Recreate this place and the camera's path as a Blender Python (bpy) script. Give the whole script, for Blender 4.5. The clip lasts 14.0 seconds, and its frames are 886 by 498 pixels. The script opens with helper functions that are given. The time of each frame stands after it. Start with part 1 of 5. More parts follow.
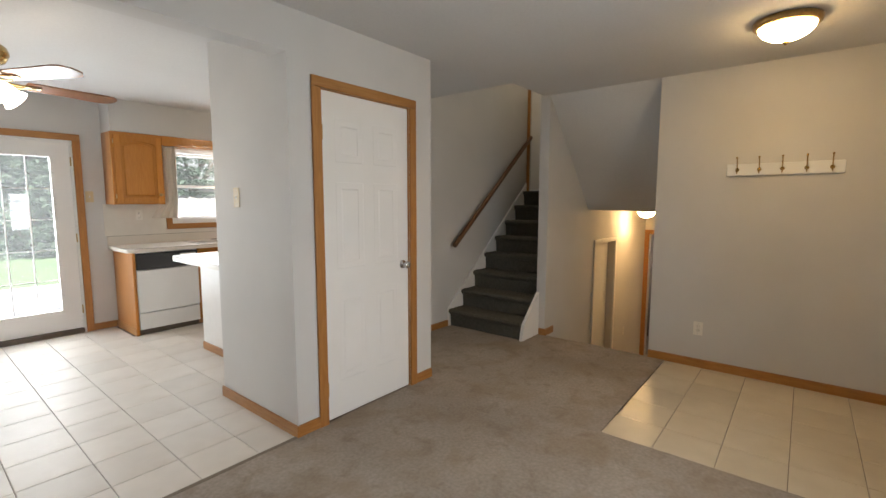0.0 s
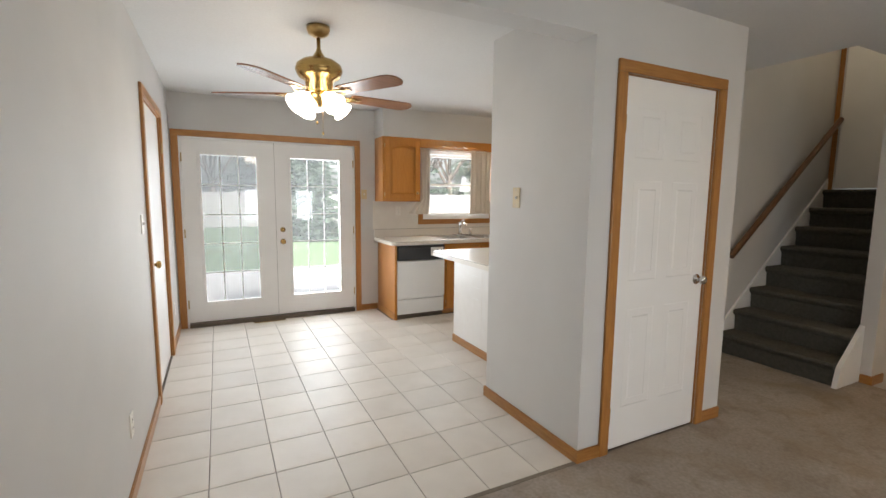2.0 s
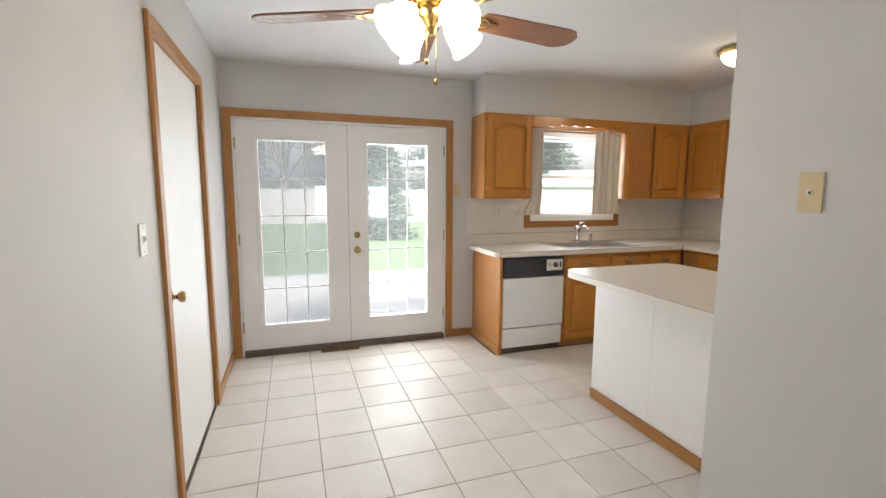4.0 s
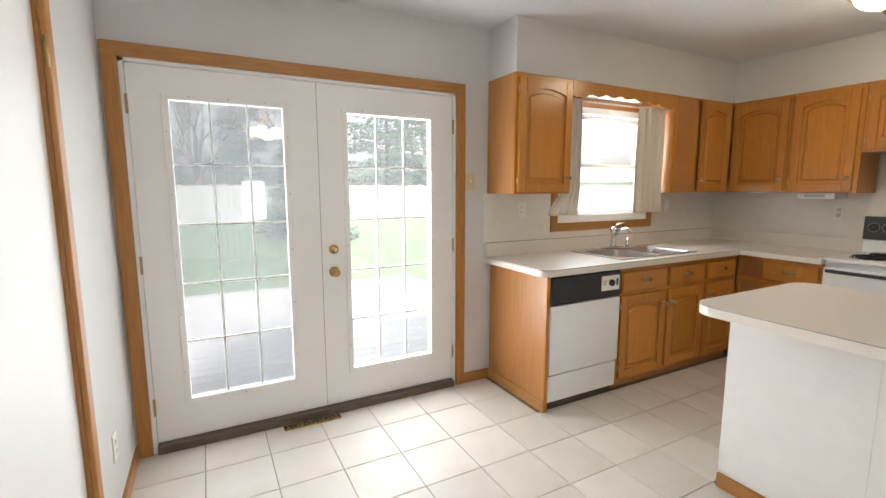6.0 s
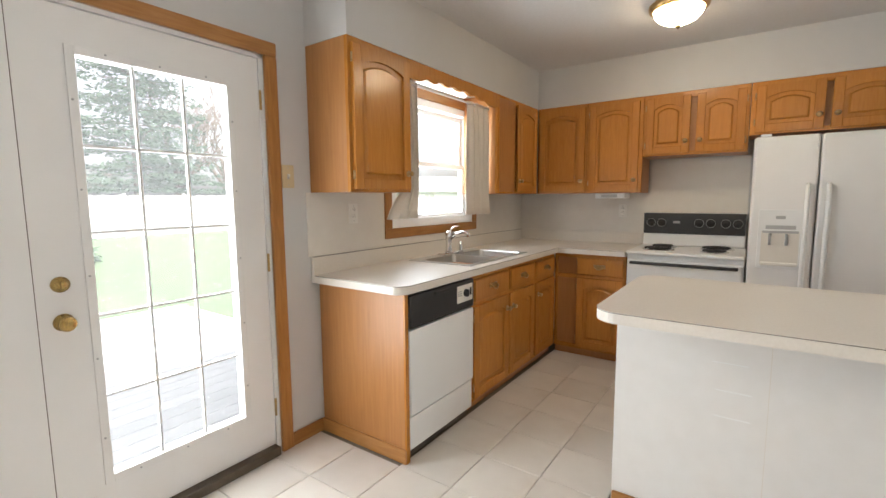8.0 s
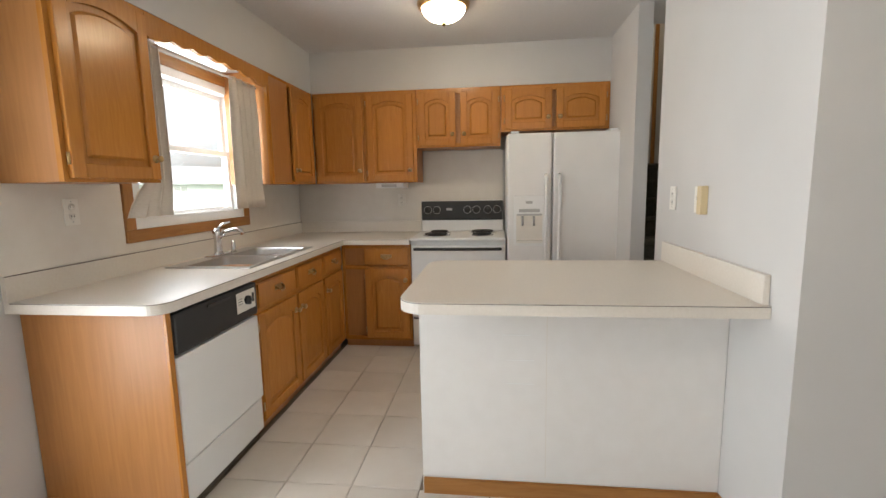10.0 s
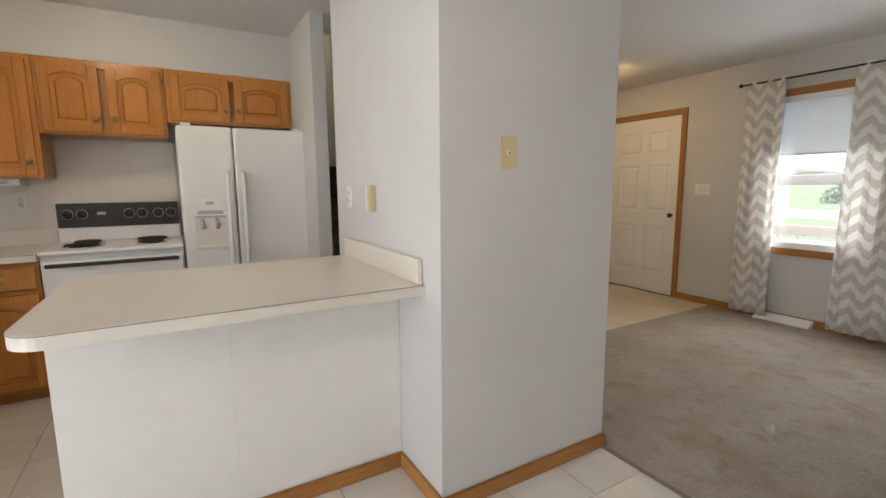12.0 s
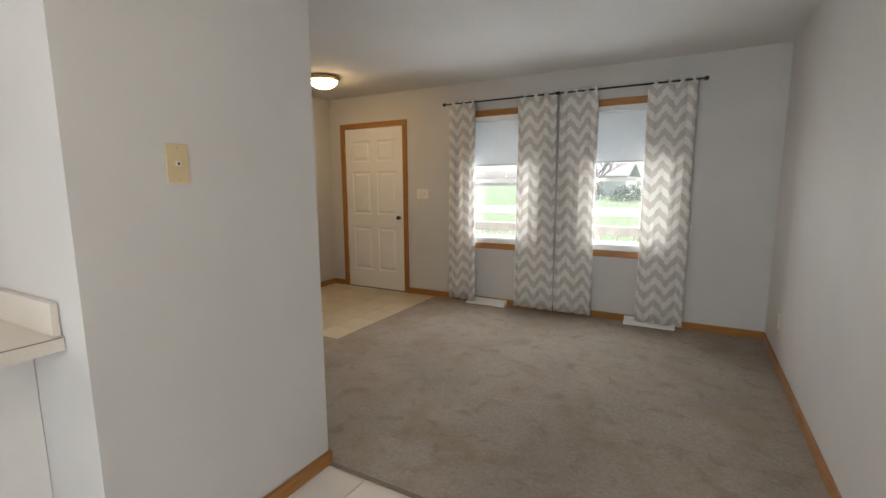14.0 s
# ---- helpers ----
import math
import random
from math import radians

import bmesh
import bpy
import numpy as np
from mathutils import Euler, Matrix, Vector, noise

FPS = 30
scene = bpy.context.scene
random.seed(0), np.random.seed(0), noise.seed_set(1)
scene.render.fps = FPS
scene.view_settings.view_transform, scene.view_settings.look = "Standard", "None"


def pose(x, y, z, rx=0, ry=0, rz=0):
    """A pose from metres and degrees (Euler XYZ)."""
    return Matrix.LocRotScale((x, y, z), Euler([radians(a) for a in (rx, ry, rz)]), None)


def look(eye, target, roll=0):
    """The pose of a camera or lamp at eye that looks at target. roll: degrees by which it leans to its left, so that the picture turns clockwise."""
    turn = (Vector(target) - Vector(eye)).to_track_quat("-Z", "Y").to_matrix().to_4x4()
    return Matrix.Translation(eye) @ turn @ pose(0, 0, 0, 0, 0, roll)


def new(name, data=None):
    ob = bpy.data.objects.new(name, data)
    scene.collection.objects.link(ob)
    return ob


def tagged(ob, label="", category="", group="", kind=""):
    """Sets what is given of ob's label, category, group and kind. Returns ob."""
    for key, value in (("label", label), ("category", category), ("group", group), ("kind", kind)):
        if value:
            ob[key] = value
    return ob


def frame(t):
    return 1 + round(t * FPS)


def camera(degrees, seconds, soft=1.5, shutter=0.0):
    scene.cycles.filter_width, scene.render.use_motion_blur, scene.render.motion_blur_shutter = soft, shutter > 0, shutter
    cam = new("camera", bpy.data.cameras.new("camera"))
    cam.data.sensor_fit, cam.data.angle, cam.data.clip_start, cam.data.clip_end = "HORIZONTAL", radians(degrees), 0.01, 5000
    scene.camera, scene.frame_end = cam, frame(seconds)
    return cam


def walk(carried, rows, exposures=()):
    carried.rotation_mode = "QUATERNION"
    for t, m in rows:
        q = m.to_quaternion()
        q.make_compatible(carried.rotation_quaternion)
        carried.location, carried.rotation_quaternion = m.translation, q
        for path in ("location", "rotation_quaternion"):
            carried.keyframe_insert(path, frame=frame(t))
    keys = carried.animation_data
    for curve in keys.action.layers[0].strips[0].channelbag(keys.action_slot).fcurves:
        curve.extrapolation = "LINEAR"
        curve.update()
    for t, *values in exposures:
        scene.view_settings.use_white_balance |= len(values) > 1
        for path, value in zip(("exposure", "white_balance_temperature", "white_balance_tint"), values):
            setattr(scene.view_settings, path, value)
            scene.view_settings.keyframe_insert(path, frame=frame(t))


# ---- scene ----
cam = camera(89.4, 14.0)
PATH = [
    (0, (0.913, 0.345, 1.382), (2.46, 1.594, 1.171), 0.1),
    (0.5, (0.763, 0.403, 1.399), (2.16, 1.819, 1.185), 0.2),
    (1, (0.7, 0.475, 1.423), (1.914, 2.048, 1.2), 0.4),
    (1.5, (0.688, 0.665, 1.406), (1.715, 2.367, 1.183), 0.60),
    (2, (0.672, 0.898, 1.405), (1.564, 2.673, 1.174), 0.60),
    (2.5, (0.662, 1.198, 1.416), (1.449, 3.021, 1.178), 0.60),
    (3, (0.698, 1.537, 1.409), (1.408, 3.391, 1.161), 0.50),
    (3.5, (0.757, 1.874, 1.405), (1.422, 3.744, 1.153), 0.50),
    (4, (0.781, 2.211, 1.400), (1.413, 4.092, 1.148), 0.30),
    (6.5, (0.644, 3.813, 1.361), (1.740, 5.466, 1.102), -0.20),
    (7, (0.702, 3.984, 1.314), (1.994, 5.493, 1.083), -0.50),
    (9.5, (0.923, 4.416, 1.308), (2.846, 4.892, 1.039), -0.4),
    (10, (0.946, 4.378, 1.301), (2.914, 4.605, 1.027), -1.10),
    (10.5, (0.950, 4.377, 1.277), (2.929, 4.274, 1.007), -0.70),
    (11, (0.950, 4.389, 1.280), (2.877, 3.938, 1.006), -0.50),
    (11.5, (0.950, 4.354, 1.285), (2.785, 3.606, 1.009), -0.50),
    (12, (0.943, 4.291, 1.283), (2.651, 3.292, 1.002), -0.40),
    (12.5, (0.925, 4.213, 1.288), (2.468, 2.976, 1.002), -0.30),
    (13, (0.913, 4.140, 1.309), (2.254, 2.686, 1.017), 0.00),
    (13.5, (0.878, 4.092, 1.316), (2.019, 2.475, 1.027), -0.32),
    (14, (0.868, 4.053, 1.334), (1.833, 2.324, 1.048), -0.34),
]
walk(cam, [(t, look(eye, target, roll)) for t, eye, target, roll in PATH], [(0, 1.2), (0.5, 1.15), (2, 1.12), (4, 1.15), (6.5, 1.3), (7.2, 1.3), (9.5, 1.15), (12, 1.05), (14, 0.95)])

# ---------------------------------------------------------------- world and light
world = bpy.data.worlds.new("sky")
scene.world = world
world.use_nodes = True
wn = world.node_tree.nodes
sky = wn.new("ShaderNodeTexSky")
sky.sky_type = "NISHITA"
sky.sun_disc = False
sky.sun_elevation, sky.sun_rotation = radians(42), radians(200)
sky.air_density, sky.dust_density = 1.0, 4.0
wn["Background"].inputs["Strength"].default_value = 0.15
pale = wn.new("ShaderNodeHueSaturation")
pale.inputs["Saturation"].default_value = 0.25
world.node_tree.links.new(sky.outputs["Color"], pale.inputs["Color"])
world.node_tree.links.new(pale.outputs["Color"], wn["Background"].inputs["Color"])


def lamp(name, kind, m, energy, color=(1, 1, 1), **sizes):
    data = bpy.data.lights.new(name, kind)
    data.energy, data.color = energy, color
    for key, value in sizes.items():
        if key == "size":
            data.size = value
        elif key == "size_y":
            data.shape, data.size_y = "RECTANGLE", value
        elif key == "angle":
            data.angle = value
        elif key == "radius":
            data.shadow_soft_size = value
    ob = new(name, data)
    ob.matrix_world = m
    return ob


SUN = look((0, 0, 30), (8, 24, 0))
lamp("sun", "SUN", SUN, 5.0, (1, 0.97, 0.93), angle=radians(12))
WINDOW_W = 0.72
DAY = (0.90, 0.955, 1.0)
lamp("french_door_daylight", "AREA", look((1.25, 6.42, 1.05), (1.25, 0, 0.8)), 64 * WINDOW_W, DAY, size=1.6, size_y=1.7)
lamp("kitchen_window_daylight", "AREA", look((3.45, 6.42, 1.55), (3.45, 0, 1.2)), 14 * WINDOW_W, DAY, size=0.8, size_y=0.8)
lamp("living_window_daylight", "AREA", look((2.72, -0.72, 1.37), (2.72, 5, 1.0)), 34 * WINDOW_W, DAY, size=0.8, size_y=1.2)
lamp("living_window_daylight", "AREA", look((1.45, -0.72, 1.37), (1.45, 5, 1.0)), 34 * WINDOW_W, DAY, size=0.8, size_y=1.2)

# ---------------------------------------------------------------- materials


def material(name, color, rough=0.6, metal=0.0, alt=None, scale=8.0, stretch=(1, 1, 1), mix=0.5, bump=0.0, bump_scale=200.0,
             rand=0.0, detail=6.0, emit=0.0, emit_color=None, big=0.0, distort=0.0, spec=0.5):
    """A surface: base colour, mottled towards alt at the given scale, with large soft stains (big), fine relief and a shade of its own for each object (rand)."""
    m = bpy.data.materials.new(name)
    m.use_nodes = True
    n, link = m.node_tree.nodes, m.node_tree.links.new
    b = n["Principled BSDF"]
    b.inputs["Roughness"].default_value, b.inputs["Metallic"].default_value = rough, metal
    b.inputs["Specular IOR Level"].default_value = spec
    b.inputs["Base Color"].default_value = (*color, 1)
    co = n.new("ShaderNodeTexCoord")
    mp = n.new("ShaderNodeMapping")
    mp.inputs["Scale"].default_value = stretch
    link(co.outputs["Object"], mp.inputs["Vector"])
    vec = mp.outputs["Vector"]
    if rand:
        info = n.new("ShaderNodeObjectInfo")
        add = n.new("ShaderNodeVectorMath")
        add.operation = "MULTIPLY_ADD"
        add.inputs[1].default_value = (37, 53, 29)
        link(info.outputs["Random"], add.inputs[0])
        link(vec, add.inputs[2])
        vec = add.outputs[0]
    out = None
    if alt:
        t = n.new("ShaderNodeTexNoise")
        t.inputs["Scale"].default_value, t.inputs["Detail"].default_value, t.inputs["Distortion"].default_value = scale, detail, distort
        link(vec, t.inputs["Vector"])
        r = n.new("ShaderNodeValToRGB")
        r.color_ramp.elements[0].position, r.color_ramp.elements[1].position = 0.5 - mix / 2, 0.5 + mix / 2
        r.color_ramp.elements[0].color, r.color_ramp.elements[1].color = (*color, 1), (*alt, 1)
        link(t.outputs["Fac"], r.inputs["Fac"])
        out = r.outputs["Color"]
    if big:
        t2 = n.new("ShaderNodeTexNoise")
        t2.inputs["Scale"].default_value, t2.inputs["Detail"].default_value = 1.7, 3
        link(vec, t2.inputs["Vector"])
        mr = n.new("ShaderNodeMapRange")
        mr.inputs["From Min"].default_value, mr.inputs["From Max"].default_value = 0.3, 0.7
        mr.inputs["To Min"].default_value, mr.inputs["To Max"].default_value = 1 - big, 1 + big * 0.3
        link(t2.outputs["Fac"], mr.inputs["Value"])
        mu = n.new("ShaderNodeMix")
        mu.data_type, mu.blend_type = "RGBA", "MULTIPLY"
        mu.inputs["Factor"].default_value = 1
        mu.inputs["A"].default_value = (*color, 1)
        if out:
            link(out, mu.inputs["A"])
        link(mr.outputs["Result"], mu.inputs["B"])
        out = mu.outputs["Result"]
    if rand:
        hs = n.new("ShaderNodeHueSaturation")
        hs.inputs["Color"].default_value = (*color, 1)
        mr = n.new("ShaderNodeMapRange")
        mr.inputs["To Min"].default_value, mr.inputs["To Max"].default_value = 1 - rand, 1 + rand
        link(info.outputs["Random"], mr.inputs["Value"])
        link(mr.outputs["Result"], hs.inputs["Value"])
        if out:
            link(out, hs.inputs["Color"])
        out = hs.outputs["Color"]
    if out:
        link(out, b.inputs["Base Color"])
    if bump:
        t3 = n.new("ShaderNodeTexNoise")
        t3.inputs["Scale"].default_value, t3.inputs["Detail"].default_value = bump_scale, 4
        link(vec, t3.inputs["Vector"])
        bp = n.new("ShaderNodeBump")
        bp.inputs["Strength"].default_value, bp.inputs["Distance"].default_value = bump, 0.002
        link(t3.outputs["Fac"], bp.inputs["Height"])
        link(bp.outputs["Normal"], b.inputs["Normal"])
    if emit:
        b.inputs["Emission Color"].default_value = (*(emit_color or color), 1)
        b.inputs["Emission Strength"].default_value = emit
    return m


WALL = material("grey_wall_paint", (0.60, 0.585, 0.566), 0.7, alt=(0.575, 0.56, 0.542), scale=3, bump=0.15, bump_scale=160, big=0.04)
CEIL = material("ceiling_paint", (0.66, 0.65, 0.64), 0.9, alt=(0.60, 0.59, 0.575), scale=60, mix=0.8, bump=0.5, bump_scale=90, big=0.03)
OAK = material("oak_trim", (0.42, 0.19, 0.048), 0.42, alt=(0.30, 0.12, 0.026), scale=7, stretch=(9, 9, 0.9), bump=0.12, bump_scale=40, rand=0.1, distort=0.6)
OAK_H = material("oak_trim_level", (0.42, 0.20, 0.058), 0.3, alt=(0.30, 0.12, 0.026), scale=7, stretch=(0.9, 0.9, 9), bump=0.12, bump_scale=40, rand=0.1, distort=0.6)
CAB = material("honey_oak_cabinet", (0.55, 0.236, 0.047), 0.22, alt=(0.42, 0.158, 0.026), scale=5, stretch=(10, 10, 1.1), bump=0.1, bump_scale=40, rand=0.1, distort=1.4, mix=0.8)
CAB_SIDE = material("oak_laminate_side", (0.44, 0.195, 0.06), 0.38, alt=(0.36, 0.15, 0.042), scale=5, stretch=(12, 12, 0.8), rand=0.06, distort=0.4)
DOORW = material("white_door_paint", (0.80, 0.785, 0.765), 0.45, alt=(0.76, 0.745, 0.72), scale=3, bump=0.05, bump_scale=120, big=0.03)
WHITE = material("white_enamel", (0.80, 0.80, 0.79), 0.3, alt=(0.77, 0.77, 0.76), scale=4)
FRIDGE = material("pebbled_white_fridge", (0.79, 0.775, 0.76), 0.35, alt=(0.75, 0.735, 0.715), scale=5, bump=0.2, bump_scale=350)
VINYL = material("white_vinyl", (0.82, 0.82, 0.81), 0.4, alt=(0.78, 0.78, 0.77), scale=6)
TILE = material("cream_ceramic_tile", (0.68, 0.63, 0.568), 0.47, alt=(0.58, 0.528, 0.47), scale=4.5, mix=0.7, rand=0.06, bump=0.06, bump_scale=30)
ETILE = material("tan_entry_tile", (0.62, 0.54, 0.41), 0.3, alt=(0.50, 0.42, 0.30), scale=5, mix=0.7, rand=0.05, bump=0.06, bump_scale=30)
GROUT = material("dark_grout", (0.16, 0.125, 0.095), 0.9, alt=(0.22, 0.18, 0.14), scale=40)
CARPET = material("taupe_carpet", (0.40, 0.345, 0.295), 0.95, alt=(0.28, 0.235, 0.195), scale=55, mix=0.6, bump=1.0, bump_scale=420, big=0.16, detail=10, spec=0.1)


def add_stains(mat, color, scale, lo, hi, amount):
    """Irregular worn and trodden patches over a surface."""
    n, link = mat.node_tree.nodes, mat.node_tree.links.new
    b = n["Principled BSDF"]
    old = b.inputs["Base Color"].links[0].from_socket
    co, t, r, mx = n.new("ShaderNodeTexCoord"), n.new("ShaderNodeTexNoise"), n.new("ShaderNodeMapRange"), n.new("ShaderNodeMix")
    t.inputs["Scale"].default_value, t.inputs["Detail"].default_value, t.inputs["Distortion"].default_value = scale, 9, 0.5
    r.inputs["From Min"].default_value, r.inputs["From Max"].default_value, r.inputs["To Max"].default_value = lo, hi, amount
    mx.data_type = "RGBA"
    mx.inputs["B"].default_value = (*color, 1)
    link(co.outputs["Object"], t.inputs["Vector"])
    link(t.outputs["Fac"], r.inputs["Value"])
    link(r.outputs["Result"], mx.inputs["Factor"])
    link(old, mx.inputs["A"])
    link(mx.outputs["Result"], b.inputs["Base Color"])


add_stains(CARPET, (0.17, 0.13, 0.095), 7.5, 0.52, 0.72, 0.45)
add_stains(CARPET, (0.25, 0.19, 0.13), 2.6, 0.50, 0.68, 0.5)
add_stains(TILE, (0.48, 0.40, 0.31), 2.2, 0.52, 0.75, 0.5)
STAIRC = material("dark_stair_carpet", (0.115, 0.108, 0.09), 0.95, alt=(0.08, 0.075, 0.062), scale=40, bump=1.0, bump_scale=380, big=0.12, spec=0.1)
LAM = material("cream_laminate_counter", (0.72, 0.67, 0.60), 0.32, alt=(0.67, 0.615, 0.54), scale=90, mix=0.5, big=0.03)
LAMDARK = material("dark_laminate_seam", (0.10, 0.075, 0.055), 0.6)
SPLASH = material("cream_backsplash", (0.74, 0.70, 0.635), 0.4, alt=(0.70, 0.655, 0.585), scale=12, bump=0.05, bump_scale=60, big=0.03)
PANEL = material("white_wallboard_panel", (0.77, 0.75, 0.725), 0.33, alt=(0.73, 0.705, 0.675), scale=14, mix=0.6, big=0.03)
BRASS = material("aged_brass", (0.55, 0.38, 0.14), 0.25, 0.95, alt=(0.40, 0.26, 0.09), scale=14)
BRONZE = material("antique_brass", (0.56, 0.39, 0.17), 0.28, 0.9, alt=(0.36, 0.23, 0.09), scale=30)
CHROME = material("chrome", (0.72, 0.72, 0.72), 0.12, 1.0)
STEEL = material("brushed_steel", (0.55, 0.54, 0.52), 0.28, 1.0, alt=(0.48, 0.47, 0.45), scale=20, stretch=(1, 14, 1))
BLACK = material("black_plastic", (0.02, 0.02, 0.021), 0.35, alt=(0.028, 0.028, 0.028), scale=10)
BLACKM = material("black_iron", (0.018, 0.017, 0.016), 0.5)
GREYP = material("grey_plastic", (0.42, 0.42, 0.41), 0.5)
IVORY = material("ivory_plate", (0.62, 0.50, 0.30), 0.4, alt=(0.58, 0.46, 0.27), scale=20)
PLATEW = material("white_plate", (0.78, 0.75, 0.69), 0.4)
DARKWOOD = material("dark_walnut_rail", (0.16, 0.075, 0.03), 0.4, alt=(0.10, 0.045, 0.017), scale=6, stretch=(1.5, 9, 9))
BLADE = material("rosewood_fan_blade", (0.30, 0.135, 0.07), 0.25, alt=(0.20, 0.085, 0.045), scale=5, stretch=(1.5, 14, 1), rand=0.08)
THRESH = material("dark_threshold", (0.075, 0.058, 0.042), 0.5, alt=(0.12, 0.09, 0.06), scale=20)
LINEN = material("oatmeal_linen", (0.72, 0.66, 0.58), 0.9, alt=(0.65, 0.59, 0.51), scale=60, stretch=(1, 1, 4), bump=0.4, bump_scale=300)
# Dark brown puts the lack of light beyond doorways into the colour.
DIM = material("unlit_space_shade", (0.10, 0.075, 0.055), 0.9, alt=(0.08, 0.06, 0.045), scale=3)
DOME = material("lit_alabaster_dome", (0.9, 0.85, 0.75), 0.3, emit=15, emit_color=(1, 0.82, 0.56))
DOME_L = material("lit_entry_dome", (0.9, 0.85, 0.75), 0.3, emit=22, emit_color=(1, 0.68, 0.32))
SHADE_M = material("lit_tulip_glass", (0.9, 0.88, 0.82), 0.25, emit=6, emit_color=(1, 0.89, 0.74))
TUBE_M = material("lit_fluorescent_tube", (0.9, 0.9, 0.88), 0.3, emit=1.0, emit_color=(1, 0.95, 0.88))
HALL = material("lit_hall_dome", (0.9, 0.8, 0.6), 0.3, emit=55, emit_color=(1, 0.62, 0.26))
UPPER = material("upper_fill_dome", (0.9, 0.85, 0.75), 0.3, emit=10, emit_color=(1, 0.84, 0.60))
LAWN = material("spring_lawn", (0.095, 0.185, 0.07), 0.95, alt=(0.14, 0.20, 0.095), scale=1.2, big=0.2, bump=0.8, bump_scale=30, detail=10)
DECK = material("weathered_deck_board", (0.55, 0.54, 0.54), 0.85, alt=(0.46, 0.45, 0.45), scale=6, stretch=(0.6, 8, 8), rand=0.12)
FENCE = material("grey_cedar_fence", (0.46, 0.45, 0.44), 0.9, alt=(0.37, 0.36, 0.35), scale=5, stretch=(8, 8, 0.8), rand=0.12)
BARK = material("grey_bark", (0.16, 0.125, 0.10), 0.95, alt=(0.10, 0.08, 0.065), scale=9, stretch=(3, 3, 0.6))
SPRUCE = material("spruce_needles", (0.055, 0.095, 0.055), 0.8, alt=(0.10, 0.14, 0.10), scale=3, detail=8)
TWIG = material("bare_twigs", (0.19, 0.15, 0.125), 0.9)
ROAD = material("pale_concrete_road", (0.50, 0.49, 0.47), 0.9, alt=(0.44, 0.43, 0.41), scale=2)
SIDING = material("white_house_siding", (0.72, 0.73, 0.74), 0.7, alt=(0.68, 0.69, 0.70), scale=3)
ROOF = material("grey_shingle_roof", (0.33, 0.335, 0.345), 0.9, alt=(0.27, 0.275, 0.285), scale=9)
PORCHW = material("porch_rail_wood", (0.50, 0.46, 0.40), 0.8, alt=(0.42, 0.38, 0.32), scale=6)


def pane_glass(name, haze=0.0, gloss=0.04, clear=0.97):
    """A thin window pane: clear with a slight gleam; haze is an added veil of light that pales the outdoors."""
    m = bpy.data.materials.new(name)
    m.use_nodes = True
    n, link = m.node_tree.nodes, m.node_tree.links.new
    n.remove(n["Principled BSDF"])
    tr, gl, df = n.new("ShaderNodeBsdfTransparent"), n.new("ShaderNodeBsdfGlossy"), n.new("ShaderNodeBsdfTranslucent")
    gl.inputs["Roughness"].default_value = 0.02
    df.inputs["Color"].default_value = (0.8, 0.8, 0.8, 1)
    tr.inputs["Color"].default_value = (clear, clear, clear, 1)
    a, b = n.new("ShaderNodeMixShader"), n.new("ShaderNodeMixShader")
    a.inputs[0].default_value, b.inputs[0].default_value = gloss, haze
    link(tr.outputs[0], a.inputs[1]), link(gl.outputs[0], a.inputs[2])
    link(a.outputs[0], b.inputs[1]), link(df.outputs[0], b.inputs[2])
    link(b.outputs[0], n["Material Output"].inputs["Surface"])
    return m


GLASS = pane_glass("window_pane", 0.01)
GLASS_DOOR = pane_glass("slightly_veiled_pane", 0.02, 0.04)
GLASS_HAZY = pane_glass("hazy_screened_pane", 0.03, 0.05, 0.52)


def chevron():
    """White curtain cloth printed with warm grey chevrons, in metres of cloth."""
    m = bpy.data.materials.new("chevron_cloth")
    m.use_nodes = True
    n, link = m.node_tree.nodes, m.node_tree.links.new
    b = n["Principled BSDF"]
    b.inputs["Roughness"].default_value = 0.9
    uv = n.new("ShaderNodeUVMap")
    sep = n.new("ShaderNodeSeparateXYZ")
    link(uv.outputs["UV"], sep.inputs[0])

    def op(kind, a, c=None, k=0.0):
        q = n.new("ShaderNodeMath")
        q.operation = kind
        link(a, q.inputs[0])
        if c is not None:
            link(c, q.inputs[1])
        else:
            q.inputs[1].default_value = k
        return q.outputs[0]

    zig = op("PINGPONG", sep.outputs[0], None, 0.105)
    s = op("ADD", sep.outputs[1], op("MULTIPLY", zig, None, 1.0))
    f = op("FRACT", op("DIVIDE", s, None, 0.14))
    stripe = op("GREATER_THAN", f, None, 0.5)
    mx = n.new("ShaderNodeMix")
    mx.data_type = "RGBA"
    mx.inputs["A"].default_value, mx.inputs["B"].default_value = (0.90, 0.89, 0.87, 1), (0.70, 0.665, 0.62, 1)
    link(stripe, mx.inputs["Factor"])
    link(mx.outputs["Result"], b.inputs["Base Color"])
    tl = n.new("ShaderNodeBsdfTranslucent")
    link(mx.outputs["Result"], tl.inputs["Color"])
    ms = n.new("ShaderNodeMixShader")
    ms.inputs[0].default_value = 0.25
    link(b.outputs[0], ms.inputs[1]), link(tl.outputs[0], ms.inputs[2])
    link(ms.outputs[0], n["Material Output"].inputs["Surface"])
    return m


CHEVRON = chevron()

# ---------------------------------------------------------------- mesh tools


